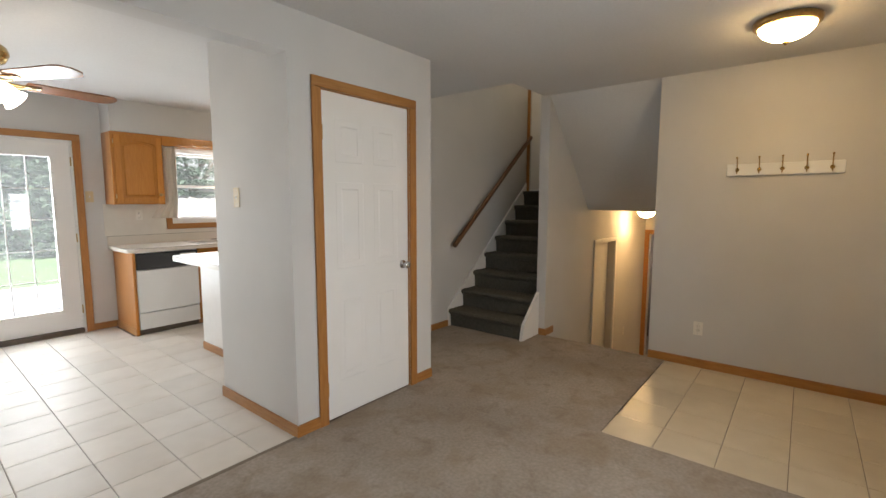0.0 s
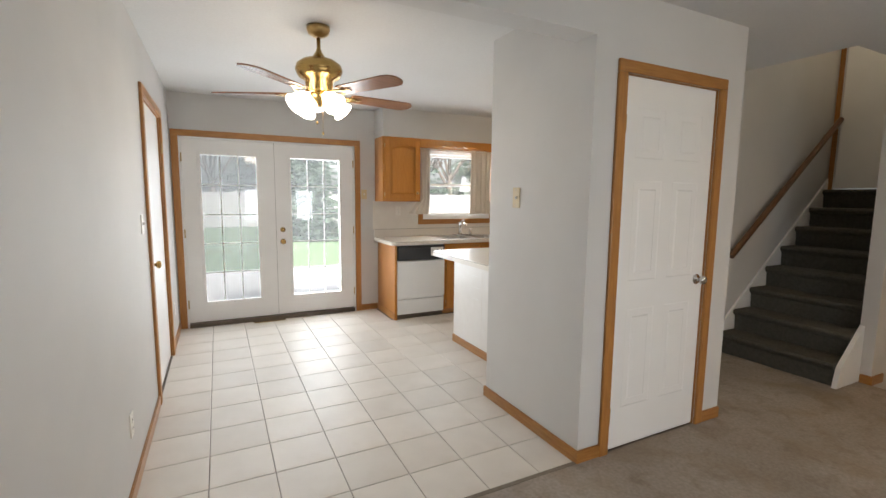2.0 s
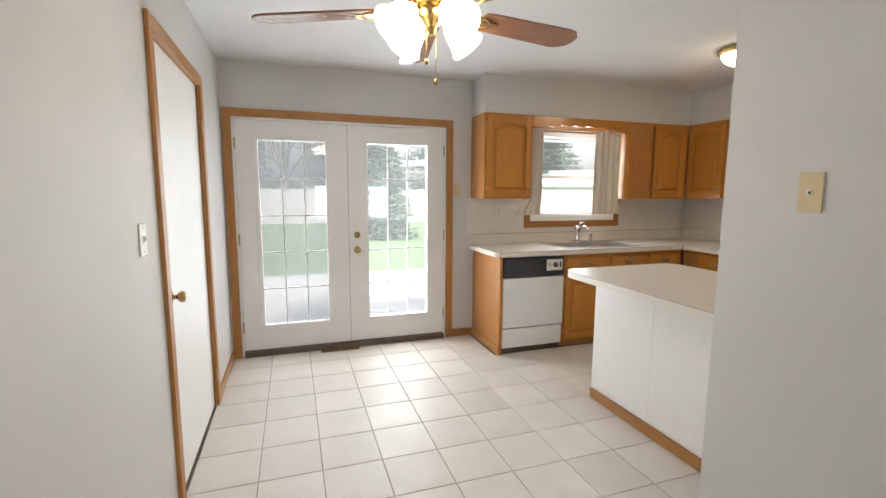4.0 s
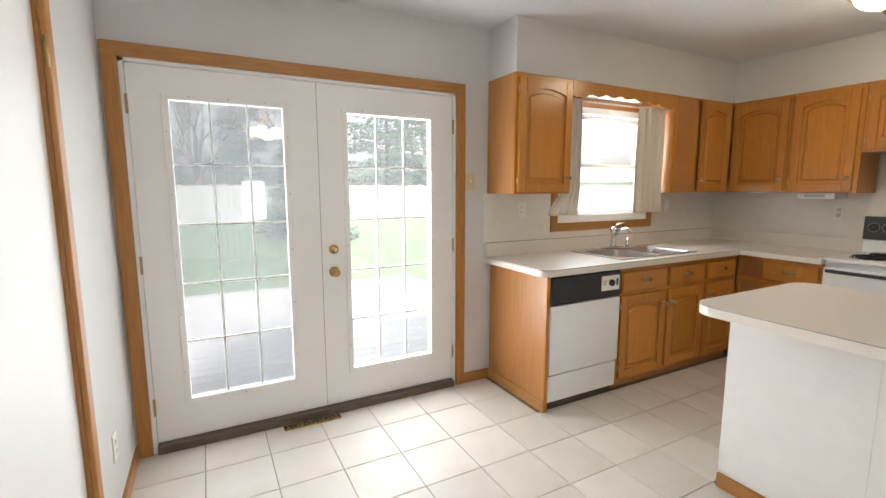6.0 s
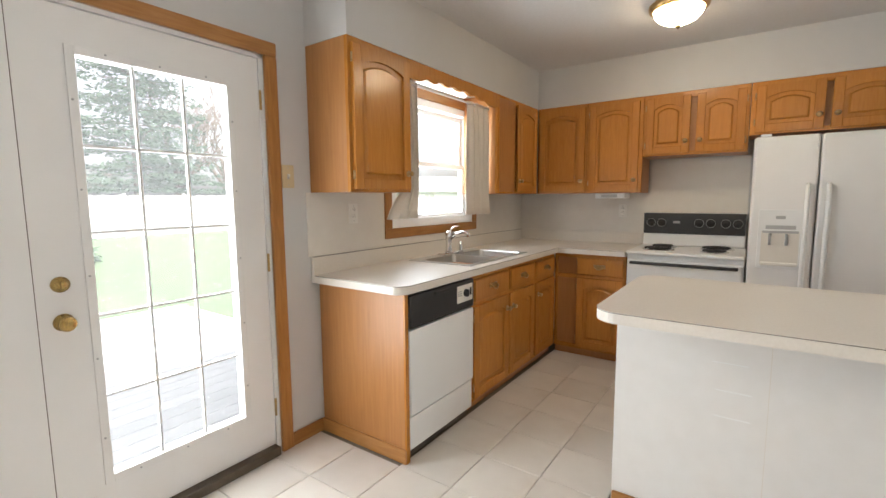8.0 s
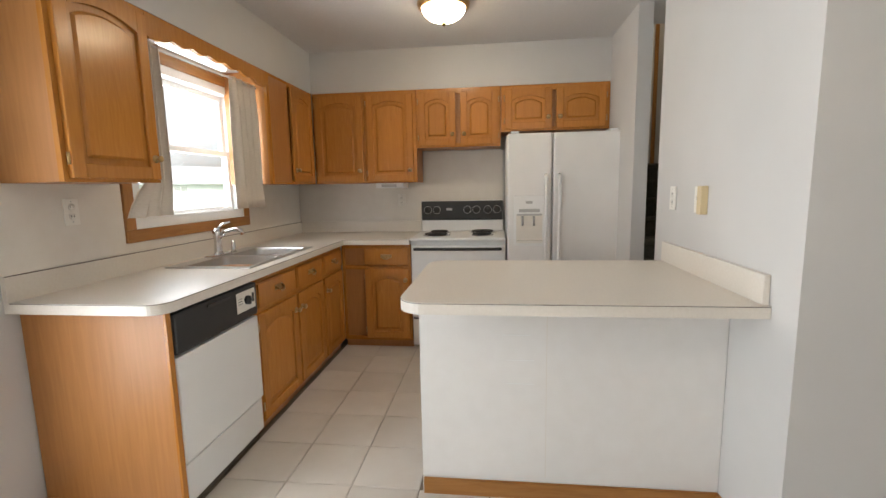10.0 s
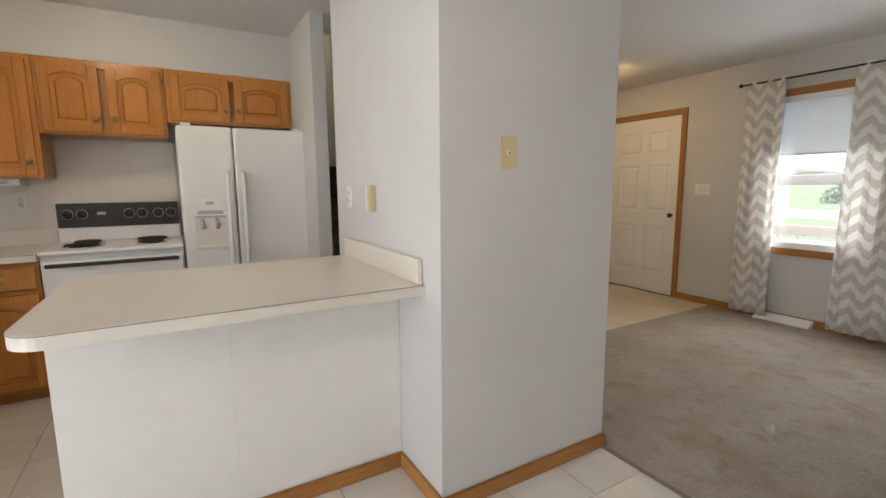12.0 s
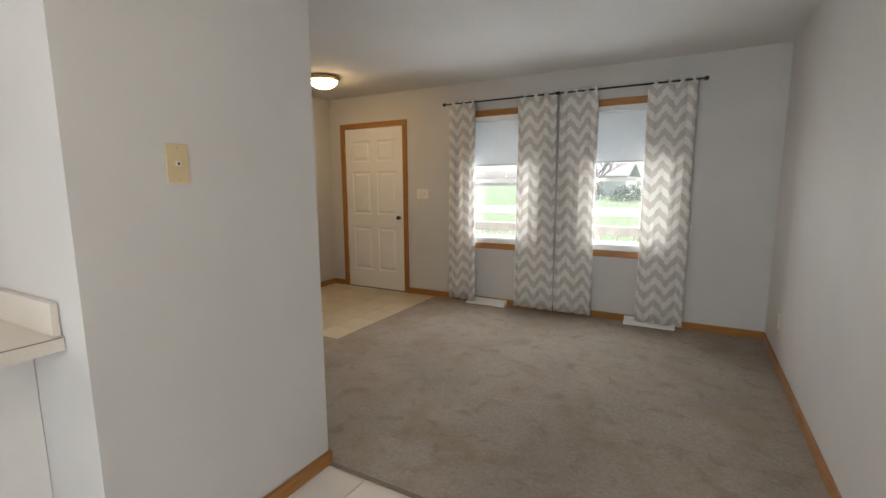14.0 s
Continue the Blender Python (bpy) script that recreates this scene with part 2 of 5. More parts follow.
def box(bm, x0, x1, y0, y1, z0, z1, bevel=0.0):
    vs = [bm.verts.new((x, y, z)) for z in (z0, z1) for y in (y0, y1) for x in (x0, x1)]
    fs = [bm.faces.new([vs[i] for i in q]) for q in ((0, 2, 3, 1), (4, 5, 7, 6), (0, 1, 5, 4), (2, 6, 7, 3), (0, 4, 6, 2), (1, 3, 7, 5))]
    if bevel:
        bmesh.ops.bevel(bm, geom=list({e for f in fs for e in f.edges}), offset=bevel, segments=2, affect="EDGES", profile=0.5)
    return bm


def boxes(*rows, bevel=0.0):
    bm = bmesh.new()
    for r in rows:
        box(bm, *r, bevel=bevel)
    return bm


def prism(bm, pts, axis, a, b):
    """A flat outline, swept from a to b along an axis. Outline (u, v): x, z for axis y; y, z for axis x; x, y for axis z."""
    def at(u, v, d):
        return {"y": (u, d, v), "x": (d, u, v), "z": (u, v, d)}[axis]
    lo, hi = [bm.verts.new(at(u, v, a)) for u, v in pts], [bm.verts.new(at(u, v, b)) for u, v in pts]
    k = len(pts)
    fs = [bm.faces.new(lo), bm.faces.new(hi[::-1])] + [bm.faces.new((lo[i], hi[i], hi[(i + 1) % k], lo[(i + 1) % k])) for i in range(k)]
    bmesh.ops.recalc_face_normals(bm, faces=fs)
    return bm


def lathe(bm, profile, m=None, seg=24):
    """A turned shape round z from rows (radius, z)."""
    rings = []
    for r, z in profile:
        rings.append([bm.verts.new((r * math.cos(2 * math.pi * i / seg), r * math.sin(2 * math.pi * i / seg), z)) for i in range(seg)])
    fs = []
    for p, q in zip(rings, rings[1:]):
        for i in range(seg):
            fs.append(bm.faces.new((p[i], p[(i + 1) % seg], q[(i + 1) % seg], q[i])))
    for ring in (rings[0], rings[-1]):
        fs.append(bm.faces.new(ring))
    bmesh.ops.recalc_face_normals(bm, faces=fs)
    for f in fs:
        f.smooth = True
    if m is not None:
        bmesh.ops.transform(bm, matrix=m, verts=[v for ring in rings for v in ring])
    return bm


def tube(bm, path, radius, seg=10):
    """A round bar along a path of points; radius may be one per point."""
    pts = [Vector(p) for p in path]
    rads = radius if isinstance(radius, (list, tuple)) else [radius] * len(pts)
    rings = []
    for i, p in enumerate(pts):
        d = (pts[min(i + 1, len(pts) - 1)] - pts[max(i - 1, 0)]).normalized()
        u = d.orthogonal().normalized() if not rings else (last - d * last.dot(d)).normalized()
        last = u
        w = d.cross(u)
        rings.append([bm.verts.new(p + rads[i] * (math.cos(2 * math.pi * k / seg) * u + math.sin(2 * math.pi * k / seg) * w)) for k in range(seg)])
    fs = [bm.faces.new((p[k], p[(k + 1) % seg], q[(k + 1) % seg], q[k])) for p, q in zip(rings, rings[1:]) for k in range(seg)]
    fs += [bm.faces.new(rings[0]), bm.faces.new(rings[-1])]
    bmesh.ops.recalc_face_normals(bm, faces=fs)
    for f in fs:
        f.smooth = True
    return bm


def mesh_of(name, bm, mat):
    data = bpy.data.meshes.new(name)
    bm.normal_update()
    bm.to_mesh(data)
    bm.free()
    data.materials.append(mat)
    return data


def part(name, bm, mat, parent, label=""):
    ob = new(name, mesh_of(name, bm, mat) if isinstance(bm, bmesh.types.BMesh) else bm)
    ob.parent = parent
    return tagged(ob, label)


def thing(name, m, label, category, group="", kind=""):
    ob = new(name)
    ob.empty_display_size = 0.1
    ob.matrix_basis = m
    return tagged(ob, label, category, group, kind)


def solid(name, bm, mat, label, category, group="", kind="", m=None):
    ob = new(name, mesh_of(name, bm, mat))
    if m is not None:
        ob.matrix_basis = m
    return tagged(ob, label, category, group, kind)


def structure(name, bm, mat, label, category):
    return solid(name, bm, mat, label, category, kind="structure")


FACE_S = lambda x, y, z=0: pose(x, y, z)             # fronts that look towards -y
FACE_W = lambda x, y, z=0: pose(x, y, z, 0, 0, -90)  # fronts that look towards -x
FACE_E = lambda x, y, z=0: pose(x, y, z, 0, 0, 90)   # fronts that look towards +x
FACE_N = lambda x, y, z=0: pose(x, y, z, 0, 0, 180)  # fronts that look towards +y

# ---------------------------------------------------------------- plan
XW, YN, YS, XE, H = 0.265, 6.21, -0.50, 5.10, 2.42   # west wall, north wall, south wall, east wall, ceiling
XK = 5.03                                            # kitchen's far wall
PX, PY0, PY1, PX1 = 2.33, 2.58, 3.49, 3.53           # closet block
T = 0.12
FD0, FD1, FDZ = 0.34, 2.15, 1.99                     # french doors
KW0, KW1, KWZ0, KWZ1 = 3.04, 4.05, 1.115, 2.00        # kitchen window
LD0, LD1 = 4.35, 5.33                                # door in the west wall
CD0, CD1 = 2.54, 3.29                                # closet door
ED0, ED1 = 3.95, 4.85                                # entry door
LW = ((2.26, 3.14), (0.98, 1.88))                    # living windows
LZ0, LZ1 = 0.69, 2.05


def wall_y(y0, y1, x0, x1, holes, z0=0.0, z1=H):
    """Boxes of a wall along x with holes (xa, xb, za, zb)."""
    rows, at = [], x0
    for xa, xb, za, zb in sorted(holes):
        rows.append((at, xa, y0, y1, z0, z1))
        if za > z0:
            rows.append((xa, xb, y0, y1, z0, za))
        if zb < z1:
            rows.append((xa, xb, y0, y1, zb, z1))
        at = xb
    rows.append((at, x1, y0, y1, z0, z1))
    return boxes(*rows)


structure("wall_north", wall_y(YN, YN + T, XW - T, XK + T, [(FD0, FD1, 0, FDZ), (KW0, KW1, KWZ0, KWZ1)]), WALL, "light grey painted wall round the french doors", "wall")
structure("wall_south", wall_y(YS - T, YS, XW - T, XE + T, [(ED0, ED1, 0, 2.04)] + [(a, b, LZ0, LZ1) for a, b in LW]), WALL, "light grey painted wall with two windows and the entry door", "wall")
structure("wall_west", boxes((XW - T, XW, YS, LD0, 0, H), (XW - T, XW, LD1, YN, 0, H), (XW - T, XW, LD0, LD1, 2.03, H)), WALL, "long light grey painted wall", "wall")
structure("wall_east", boxes((XE, XE + T, YS, 1.36, 0, H)), WALL, "light grey painted wall with coat hooks", "wall")
structure("wall_kitchen", boxes((XK, XK + T, 3.47, YN, 0, H)), WALL, "light grey painted kitchen wall", "wall")
structure("wall_closet", boxes((PX, CD0, PY0, PY0 + 0.1, 0, H), (CD1, PX1, PY0, PY0 + 0.1, 0, H), (CD0, CD1, PY0, PY0 + 0.1, 2.04, H),
                               (PX, PX + 0.1, PY0 + 0.1, PY1, 0, H), (PX + 0.1, PX1, PY1 - 0.1, PY1, 0, H), (PX1 - 0.1, PX1, PY0 + 0.1, PY1 - 0.1, 0, H)),
          WALL, "light grey painted walls of the closet block", "wall")
structure("header", boxes((XW, PX, PY0, PY0 + 0.14, 2.19, H)), WALL, "painted dropped beam between the two ceilings", "beam")
structure("wall_stair_north", boxes((4.05, 6.85, 3.38, 3.47, 0, 3.95)), WALL, "light grey painted wall beside the stairs", "wall")
structure("wall_stair_south", boxes((5.10, 6.46, 2.37, 2.47, -1.2, 3.95), (7.20, 8.9, 2.37, 2.47, -1.2, 3.95), (6.46, 7.20, 2.37, 2.47, 0.85, 3.95)), WALL, "light grey painted wall between the two stairs", "wall")
structure("wall_stair_top", boxes((6.50, 6.62, 2.47, 2.58, 1.52, 3.95), (6.50, 6.62, 3.32, 3.38, 1.52, 3.95), (6.50, 6.62, 2.58, 3.32, 3.56, 3.95), (6.50, 6.62, 2.47, 3.38, -1.2, 1.50)), WALL, "wall at the head of the stairs", "wall")
structure("wall_stairwell", boxes((4.40, 4.47, 2.37, 3.47, H + 0.1, 3.95), (4.47, 5.10, 2.37, 2.43, H + 0.1, 3.95)), WALL, "wall above the stairwell's edge", "wall")
structure("ceiling_upper", boxes((4.40, 6.85, 2.37, 3.47, 3.95, 4.05)), CEIL, "upper ceiling over the stairs", "ceiling")
structure("ceiling", boxes((XW - T, 4.47, YS - T, YN + T, H, H + 0.1), (4.47, XE + T, YS - T, 2.43, H, H + 0.1), (4.47, XE + T, 3.43, YN + T, H, H + 0.1)), CEIL, "lightly textured off-white ceiling", "ceiling")
structure("soffit", boxes((2.40, XK, 5.90, YN, 2.095, H), (4.70, XK, 3.47, 5.90, 2.095, H)), WALL, "painted soffit above the kitchen cabinets", "soffit")
# lower flight
structure("wall_lower_south", boxes((XE + T, 8.9, 1.24, 1.36, -1.2, 2.42)), WALL, "painted wall beside the lower stairs", "wall")
structure("wall_lower_end", boxes((8.7, 8.82, 1.36, 1.50, -1.2, 1.28), (8.7, 8.82, 2.30, 2.37, -1.2, 1.28), (8.7, 8.82, 1.50, 2.30, 0.86, 1.28)), WALL, "painted end wall of the lower hall", "wall")
structure("room_beyond", boxes((9.9, 10.0, 1.0, 3.0, -1.2, 1.3), (8.82, 9.9, 1.0, 1.1, -1.2, 1.3), (8.82, 9.9, 2.9, 3.0, -1.2, 1.3), (6.3, 8.9, 3.6, 3.7, -1.2, 1.3), (6.38, 6.46, 2.5, 3.6, -1.2, 0.9), (8.82, 8.9, 2.5, 3.6, -1.2, 0.9), (6.38, 8.9, 2.5, 3.6, 0.9, 1.0)), DIM, "walls of the rooms beyond, coloured dark as if unlit", "wall")
bm = bmesh.new()
prism(bm, [(5.10, H), (6.20, 1.28), (8.9, 1.28), (8.9, 1.40), (6.26, 1.40), (5.22, H + 0.08)], "y", 1.36, 2.37)
structure("ceiling_sloped", bm, CEIL, "sloped ceiling over the lower stairs", "ceiling")
structure("floor_lower", boxes((5.1, 10.0, 1.0, 3.7, -1.28, -1.18)), CARPET, "carpeted lower floor", "floor")

# floors
floor = structure("floor_kitchen", boxes((XW, XK, PY0, YN, -0.08, -0.006), (PX1, XK, 3.38, 3.47, -0.08, -0.007)), GROUT, "cream tiled dining and kitchen floor", "floor")
entry = structure("floor_entry", boxes((3.50, XE, YS, 1.22, -0.08, -0.006)), GROUT, "tan tiled entry floor", "floor")


def carpet_sheet():
    """The carpet, a fine grid with slight unevenness, round the tiled entry."""
    bm = bmesh.new()
    step = 0.05
    nx, ny = int(round((XE - XW) / step)), int(round((3.38 - YS) / step))
    grid = {}
    for i in range(nx + 1):
        for j in range(ny + 1):
            x, y = XW + (XE - XW) * i / nx, YS + (3.38 - YS) * j / ny
            for edge in (3.50, PX1 - 0.02):
                x = edge if abs(x - edge) < step / 2 else x
            for edge in (1.22, PY0):
                y = edge if abs(y - edge) < step / 2 else y
            grid[i, j] = (x, y)
    made = {}

    def vert(i, j):
        if (i, j) not in made:
            x, y = grid[i, j]
            made[i, j] = bm.verts.new((x, y, 0.004 + 0.004 * noise.noise((x * 3, y * 3, 0)) + 0.002 * noise.noise((x * 17, y * 17, 3))))
        return made[i, j]

    for i in range(nx):
        for j in range(ny):
            x, y = (grid[i, j][0] + grid[i + 1, j + 1][0]) / 2, (grid[i, j][1] + grid[i + 1, j + 1][1]) / 2
            if (x > 3.50 and y < 1.22) or (y > PY0 and x < PX1 - 0.03):
                continue
            f = bm.faces.new((vert(i, j), vert(i + 1, j), vert(i + 1, j + 1), vert(i, j + 1)))
            f.smooth = True
    return bm


structure("carpet", carpet_sheet(), CARPET, "worn taupe wall-to-wall carpet", "carpet")
# Added boards and sills keep lawn light from leaking through the door gaps.
structure("door_backing", boxes((XW - T - 0.02, XW - T, LD0 - 0.1, LD1 + 0.1, -0.1, 2.1), (XW - T, XW, LD0, LD1, -0.08, 0.002), (ED0, ED1, YS - T, YS, -0.08, 0.003), (ED0 - 0.1, ED1 + 0.1, YS - T - 0.02, YS - T, -0.1, 2.1)), DIM, "unseen dark boards added behind the closed doors to block the outdoors", "wall")
structure("floor_slab", boxes((XW - T, XE, YS - T, 3.47, -0.12, -0.07)), GROUT, "slab under the carpet", "floor")
structure("transition_strip", boxes((XW, PX, PY0 - 0.012, PY0 + 0.012, -0.006, 0.005)), GROUT, "thin edge between carpet and tile", "trim")

# baseboards
BH = 0.072


def baseboard(x0, x1, y0, y1):
    bm = boxes((x0, x1, y0, y1, 0, BH))
    top = [e for e in bm.edges if all(v.co.z > BH - 0.001 for v in e.verts)]
    bmesh.ops.bevel(bm, geom=top, offset=0.005, segments=2, affect="EDGES")
    structure("baseboard", bm, OAK_H, "oak baseboard", "baseboard")


BT = 0.013
for r in ((XW, XW + BT, YS, LD0 - 0.06), (XW, XW + BT, LD1 + 0.06, YN), (2.215, 2.43, YN - BT, YN), (PX - BT, PX, PY0 - BT, PY1 + BT), (PX, CD0 - 0.062, PY0 - BT, PY0),
          (CD1 + 0.062, PX1, PY0 - BT, PY0), (PX, 2.685, PY1, PY1 + BT), (XE - BT, XE, YS, 1.36), (XW, ED0 - 0.062, YS, YS + BT), (ED1 + 0.062, XE, YS, YS + BT),
          (4.05, 4.75, 3.38 - BT, 3.38), (5.10, 5.28, 2.37 - BT, 2.37), (5.10 - BT, 5.10, 2.37 - BT, 2.435), (2.686, 2.699, PY1 + 0.002, 4.68)):
    baseboard(*r)


# ---------------------------------------------------------------- doors and windows


def casing(parent, w, h, width=0.062, depth=0.018, bottom=False, z0=0.0, mat=OAK, mat_h=OAK_H):
    """Trim round an opening w wide from z0 to h, centred on x = 0, its back at y = 0."""
    a = w / 2
    for sx in (-1, 1):
        lo, hi = sorted((sx * a, sx * (a + width)))
        part("casing", boxes((lo, hi, -depth, 0, z0, h), bevel=0.004), mat, parent)
    part("casing", boxes((-a - width, a + width, -depth, 0, h, h + width), bevel=0.004), mat_h, parent)
    if bottom:
        part("casing", boxes((-a - width, a + width, -depth, 0, z0 - width, z0), bevel=0.004), mat_h, parent)


def hinge(parent, x, y, z):
    bm = bmesh.new()
    lathe(bm, [(0.006, -0.045), (0.006, 0.045)], pose(x, y, z), 8)
    part("hinge", bm, BRONZE, parent)


def knob(parent, x, y, z, mat, r=0.027, name="knob"):
    bm = bmesh.new()
    k = r / 0.027
    lathe(bm, [(0.001, 0.0), (r * 1.15, 0.0), (r * 1.15, 0.006 * k), (0.011 * k, 0.009 * k), (0.010 * k, 0.028 * k), (r * 0.8, 0.034 * k), (r, 0.047 * k), (r * 0.8, 0.058 * k), (0.001, 0.062 * k)], pose(x, y, z, 90), 16)
    return part(name, bm, mat, parent)


def flat_door(name, m, w, h, label, knob_x, knob_mat, hinge_x, trim=True, slab_y=0.012):
    d = thing(name, m, label, "door", kind="structure")
    slab = part("slab", boxes((-w / 2 + 0.004, w / 2 - 0.004, slab_y, slab_y + 0.04, 0.006, h - 0.004), bevel=0.002), DOORW, d)
    if trim:
        casing(d, w, h)
    part("jamb", boxes((-w / 2, -w / 2 + 0.003, 0, 0.1, 0, h), (w / 2 - 0.003, w / 2, 0, 0.1, 0, h), (-w / 2, w / 2, 0, 0.1, h - 0.003, h)), OAK, d)
    if knob_x is not None:
        knob(slab, knob_x, slab_y, 0.93, knob_mat)
    for z in (0.22, h - 0.25):
        hinge(d, hinge_x, -0.012, z)
    return d, slab


_, closet_slab = flat_door("door_closet", FACE_S((CD0 + CD1) / 2, PY0), CD1 - CD0, 2.035, "closed white closet door with shallow pressed panels and oak casing", 0.315, CHROME, -0.375)
flat_door("door_side", FACE_E(XW, (LD0 + LD1) / 2), LD1 - LD0, 2.03, "closed plain white side door with thin oak casing", -0.40, BRASS, 0.49)
# entry door with six pressed panels
d, slab = flat_door("door_entry", FACE_N((ED0 + ED1) / 2, YS), ED1 - ED0, 2.035, "closed white six-panel entry door with oak casing", 0.385, BLACKM, -0.45)


def pressed_panel(x0, x1, z0, z1, y):
    bm = bmesh.new()
    loops = []
    for k, (o, dy) in enumerate(((0, -0.001), (0.014, 0.007), (0.028, 0.007), (0.05, -0.003))):
        loops.append([bm.verts.new((x, y + dy, z)) for x, z in ((x0 + o, z0 + o), (x1 - o, z0 + o), (x1 - o, z1 - o), (x0 + o, z1 - o))])
    for p, q in zip(loops, loops[1:]):
        for i in range(4):
            bm.faces.new((p[i], p[(i + 1) % 4], q[(i + 1) % 4], q[i]))
    bm.faces.new(loops[-1])
    bmesh.ops.recalc_face_normals(bm, faces=bm.faces)
    return bm


def six_panels(slab, w, y=0.004):
    """Rails and stiles stand proud so that the six pressed panels lie back."""
    e, s = w / 2 - 0.005, 0.105
    cols = ((-e + s, -0.045), (0.045, e - s))
    bm = bmesh.new()
    for a, b in ((-e, -e + s), (-0.045, 0.045), (e - s, e)):
        box(bm, a, b, y, 0.013, 0.014, 2.03)
    for a, b in ((0.014, 0.24), (0.80, 0.96), (1.50, 1.62), (1.88, 2.03)):
        for p, q in cols:
            box(bm, p, q, y, 0.013, a, b)
    part("stiles", bm, DOORW, slab)
    for a, b in ((0.24, 0.80), (0.96, 1.50), (1.62, 1.88)):
        for p, q in cols:
            part("door_panel", pressed_panel(p, q, a, b, y), DOORW, slab)


six_panels(slab, ED1 - ED0)
six_panels(closet_slab, CD1 - CD0, 0.0112)

# french doors
fd = thing("door_french", FACE_S((FD0 + FD1) / 2, YN), "pair of closed white french doors with fifteen-light glass", "door", kind="structure")
fw = FD1 - FD0
casing(fd, fw, FDZ, 0.065, 0.02)
part("jamb", boxes((-fw / 2, -fw / 2 + 0.02, 0.004, T, 0, FDZ), (fw / 2 - 0.02, fw / 2, 0.004, T, 0, FDZ), (-fw / 2, fw / 2, 0.004, T, FDZ - 0.016, FDZ)), VINYL, fd, "white door jamb")
part("threshold", boxes((-fw / 2 + 0.02, fw / 2 - 0.02, -0.03, T, 0, 0.045), bevel=0.004), THRESH, fd, "dark worn threshold")
GZ0, GZ1 = 0.262, 1.815
for k, (lx0, lx1, gx0, gx1, glass) in enumerate(((-0.883, 0.004, -0.715, -0.18, GLASS_HAZY), (0.007, 0.883, 0.178, 0.722, GLASS_DOOR))):
    rows = ((lx0, gx0 - 0.0, 0.012, 0.056, 0.05, 1.97), (gx1, lx1, 0.012, 0.056, 0.05, 1.97), (gx0, gx1, 0.012, 0.056, 0.05, GZ0), (gx0, gx1, 0.012, 0.056, GZ1, 1.97))
    leaf = part("leaf", boxes(*rows), DOORW, fd)
    f = 0.03
    lite = part("glazing_frame", boxes((gx0 - f, gx0, 0.004, 0.012, GZ0 - f, GZ1 + f), (gx1, gx1 + f, 0.004, 0.012, GZ0 - f, GZ1 + f), (gx0, gx1, 0.004, 0.012, GZ0 - f, GZ0), (gx0, gx1, 0.004, 0.012, GZ1, GZ1 + f), bevel=0.002), DOORW, leaf)
    for i in (1, 2):
        x = gx0 + (gx1 - gx0) * i / 3
        part("muntin", boxes((x - 0.005, x + 0.005, 0.020, 0.031, GZ0, GZ1)), VINYL, leaf)
    for j in (1, 2, 3, 4):
        z = GZ0 + (GZ1 - GZ0) * j / 5
        part("muntin", boxes((gx0, gx1, 0.0205, 0.0305, z - 0.005, z + 0.005)), VINYL, leaf)
    pane = part("pane", boxes((gx0, gx1, 0.032, 0.036, GZ0, GZ1)), glass, leaf)
    pane.visible_shadow = False
    for z in (GZ0 - 0.018, GZ1 + 0.018):
        for i in range(3):
            bm = bmesh.new()
            lathe(bm, [(0.004, 0), (0.004, 0.003)], pose(gx0 + (gx1 - gx0) * (i + 0.5) / 3, 0.004, z, 90), 8)
            part("screw", bm, GREYP, leaf)
    for s in (gx0 - 0.018, gx1 + 0.018):
        for j in range(5):
            bm = bmesh.new()
            lathe(bm, [(0.004, 0), (0.004, 0.003)], pose(s, 0.004, GZ0 + (GZ1 - GZ0) * (j + 0.5) / 5, 90), 8)
            part("screw", bm, GREYP, leaf)
for x in (-0.886, 0.886):
    for z in (0.25, 1.0, 1.78):
        hinge(fd, x, 0.002, z)
knob(fd, 0.075, 0.012, 0.885, BRASS)
bm = bmesh.new()
lathe(bm, [(0.001, 0), (0.028, 0), (0.028, 0.008), (0.018, 0.012), (0.018, 0.018), (0.001, 0.02)], pose(0.075, 0.012, 1.02, 90), 16)
box(bm, 0.071, 0.079, -0.02, -0.008, 1.008, 1.032)
part("deadbolt", bm, BRASS, fd, "round brass deadbolt")
# Dark strip colours in the shaded split where the leaves meet.
part("leaf_gap_shade", boxes((0.004, 0.007, 0.014, 0.05, 0.05, 1.97)), THRESH, fd, "dark strip standing for the shaded gap between the leaves")


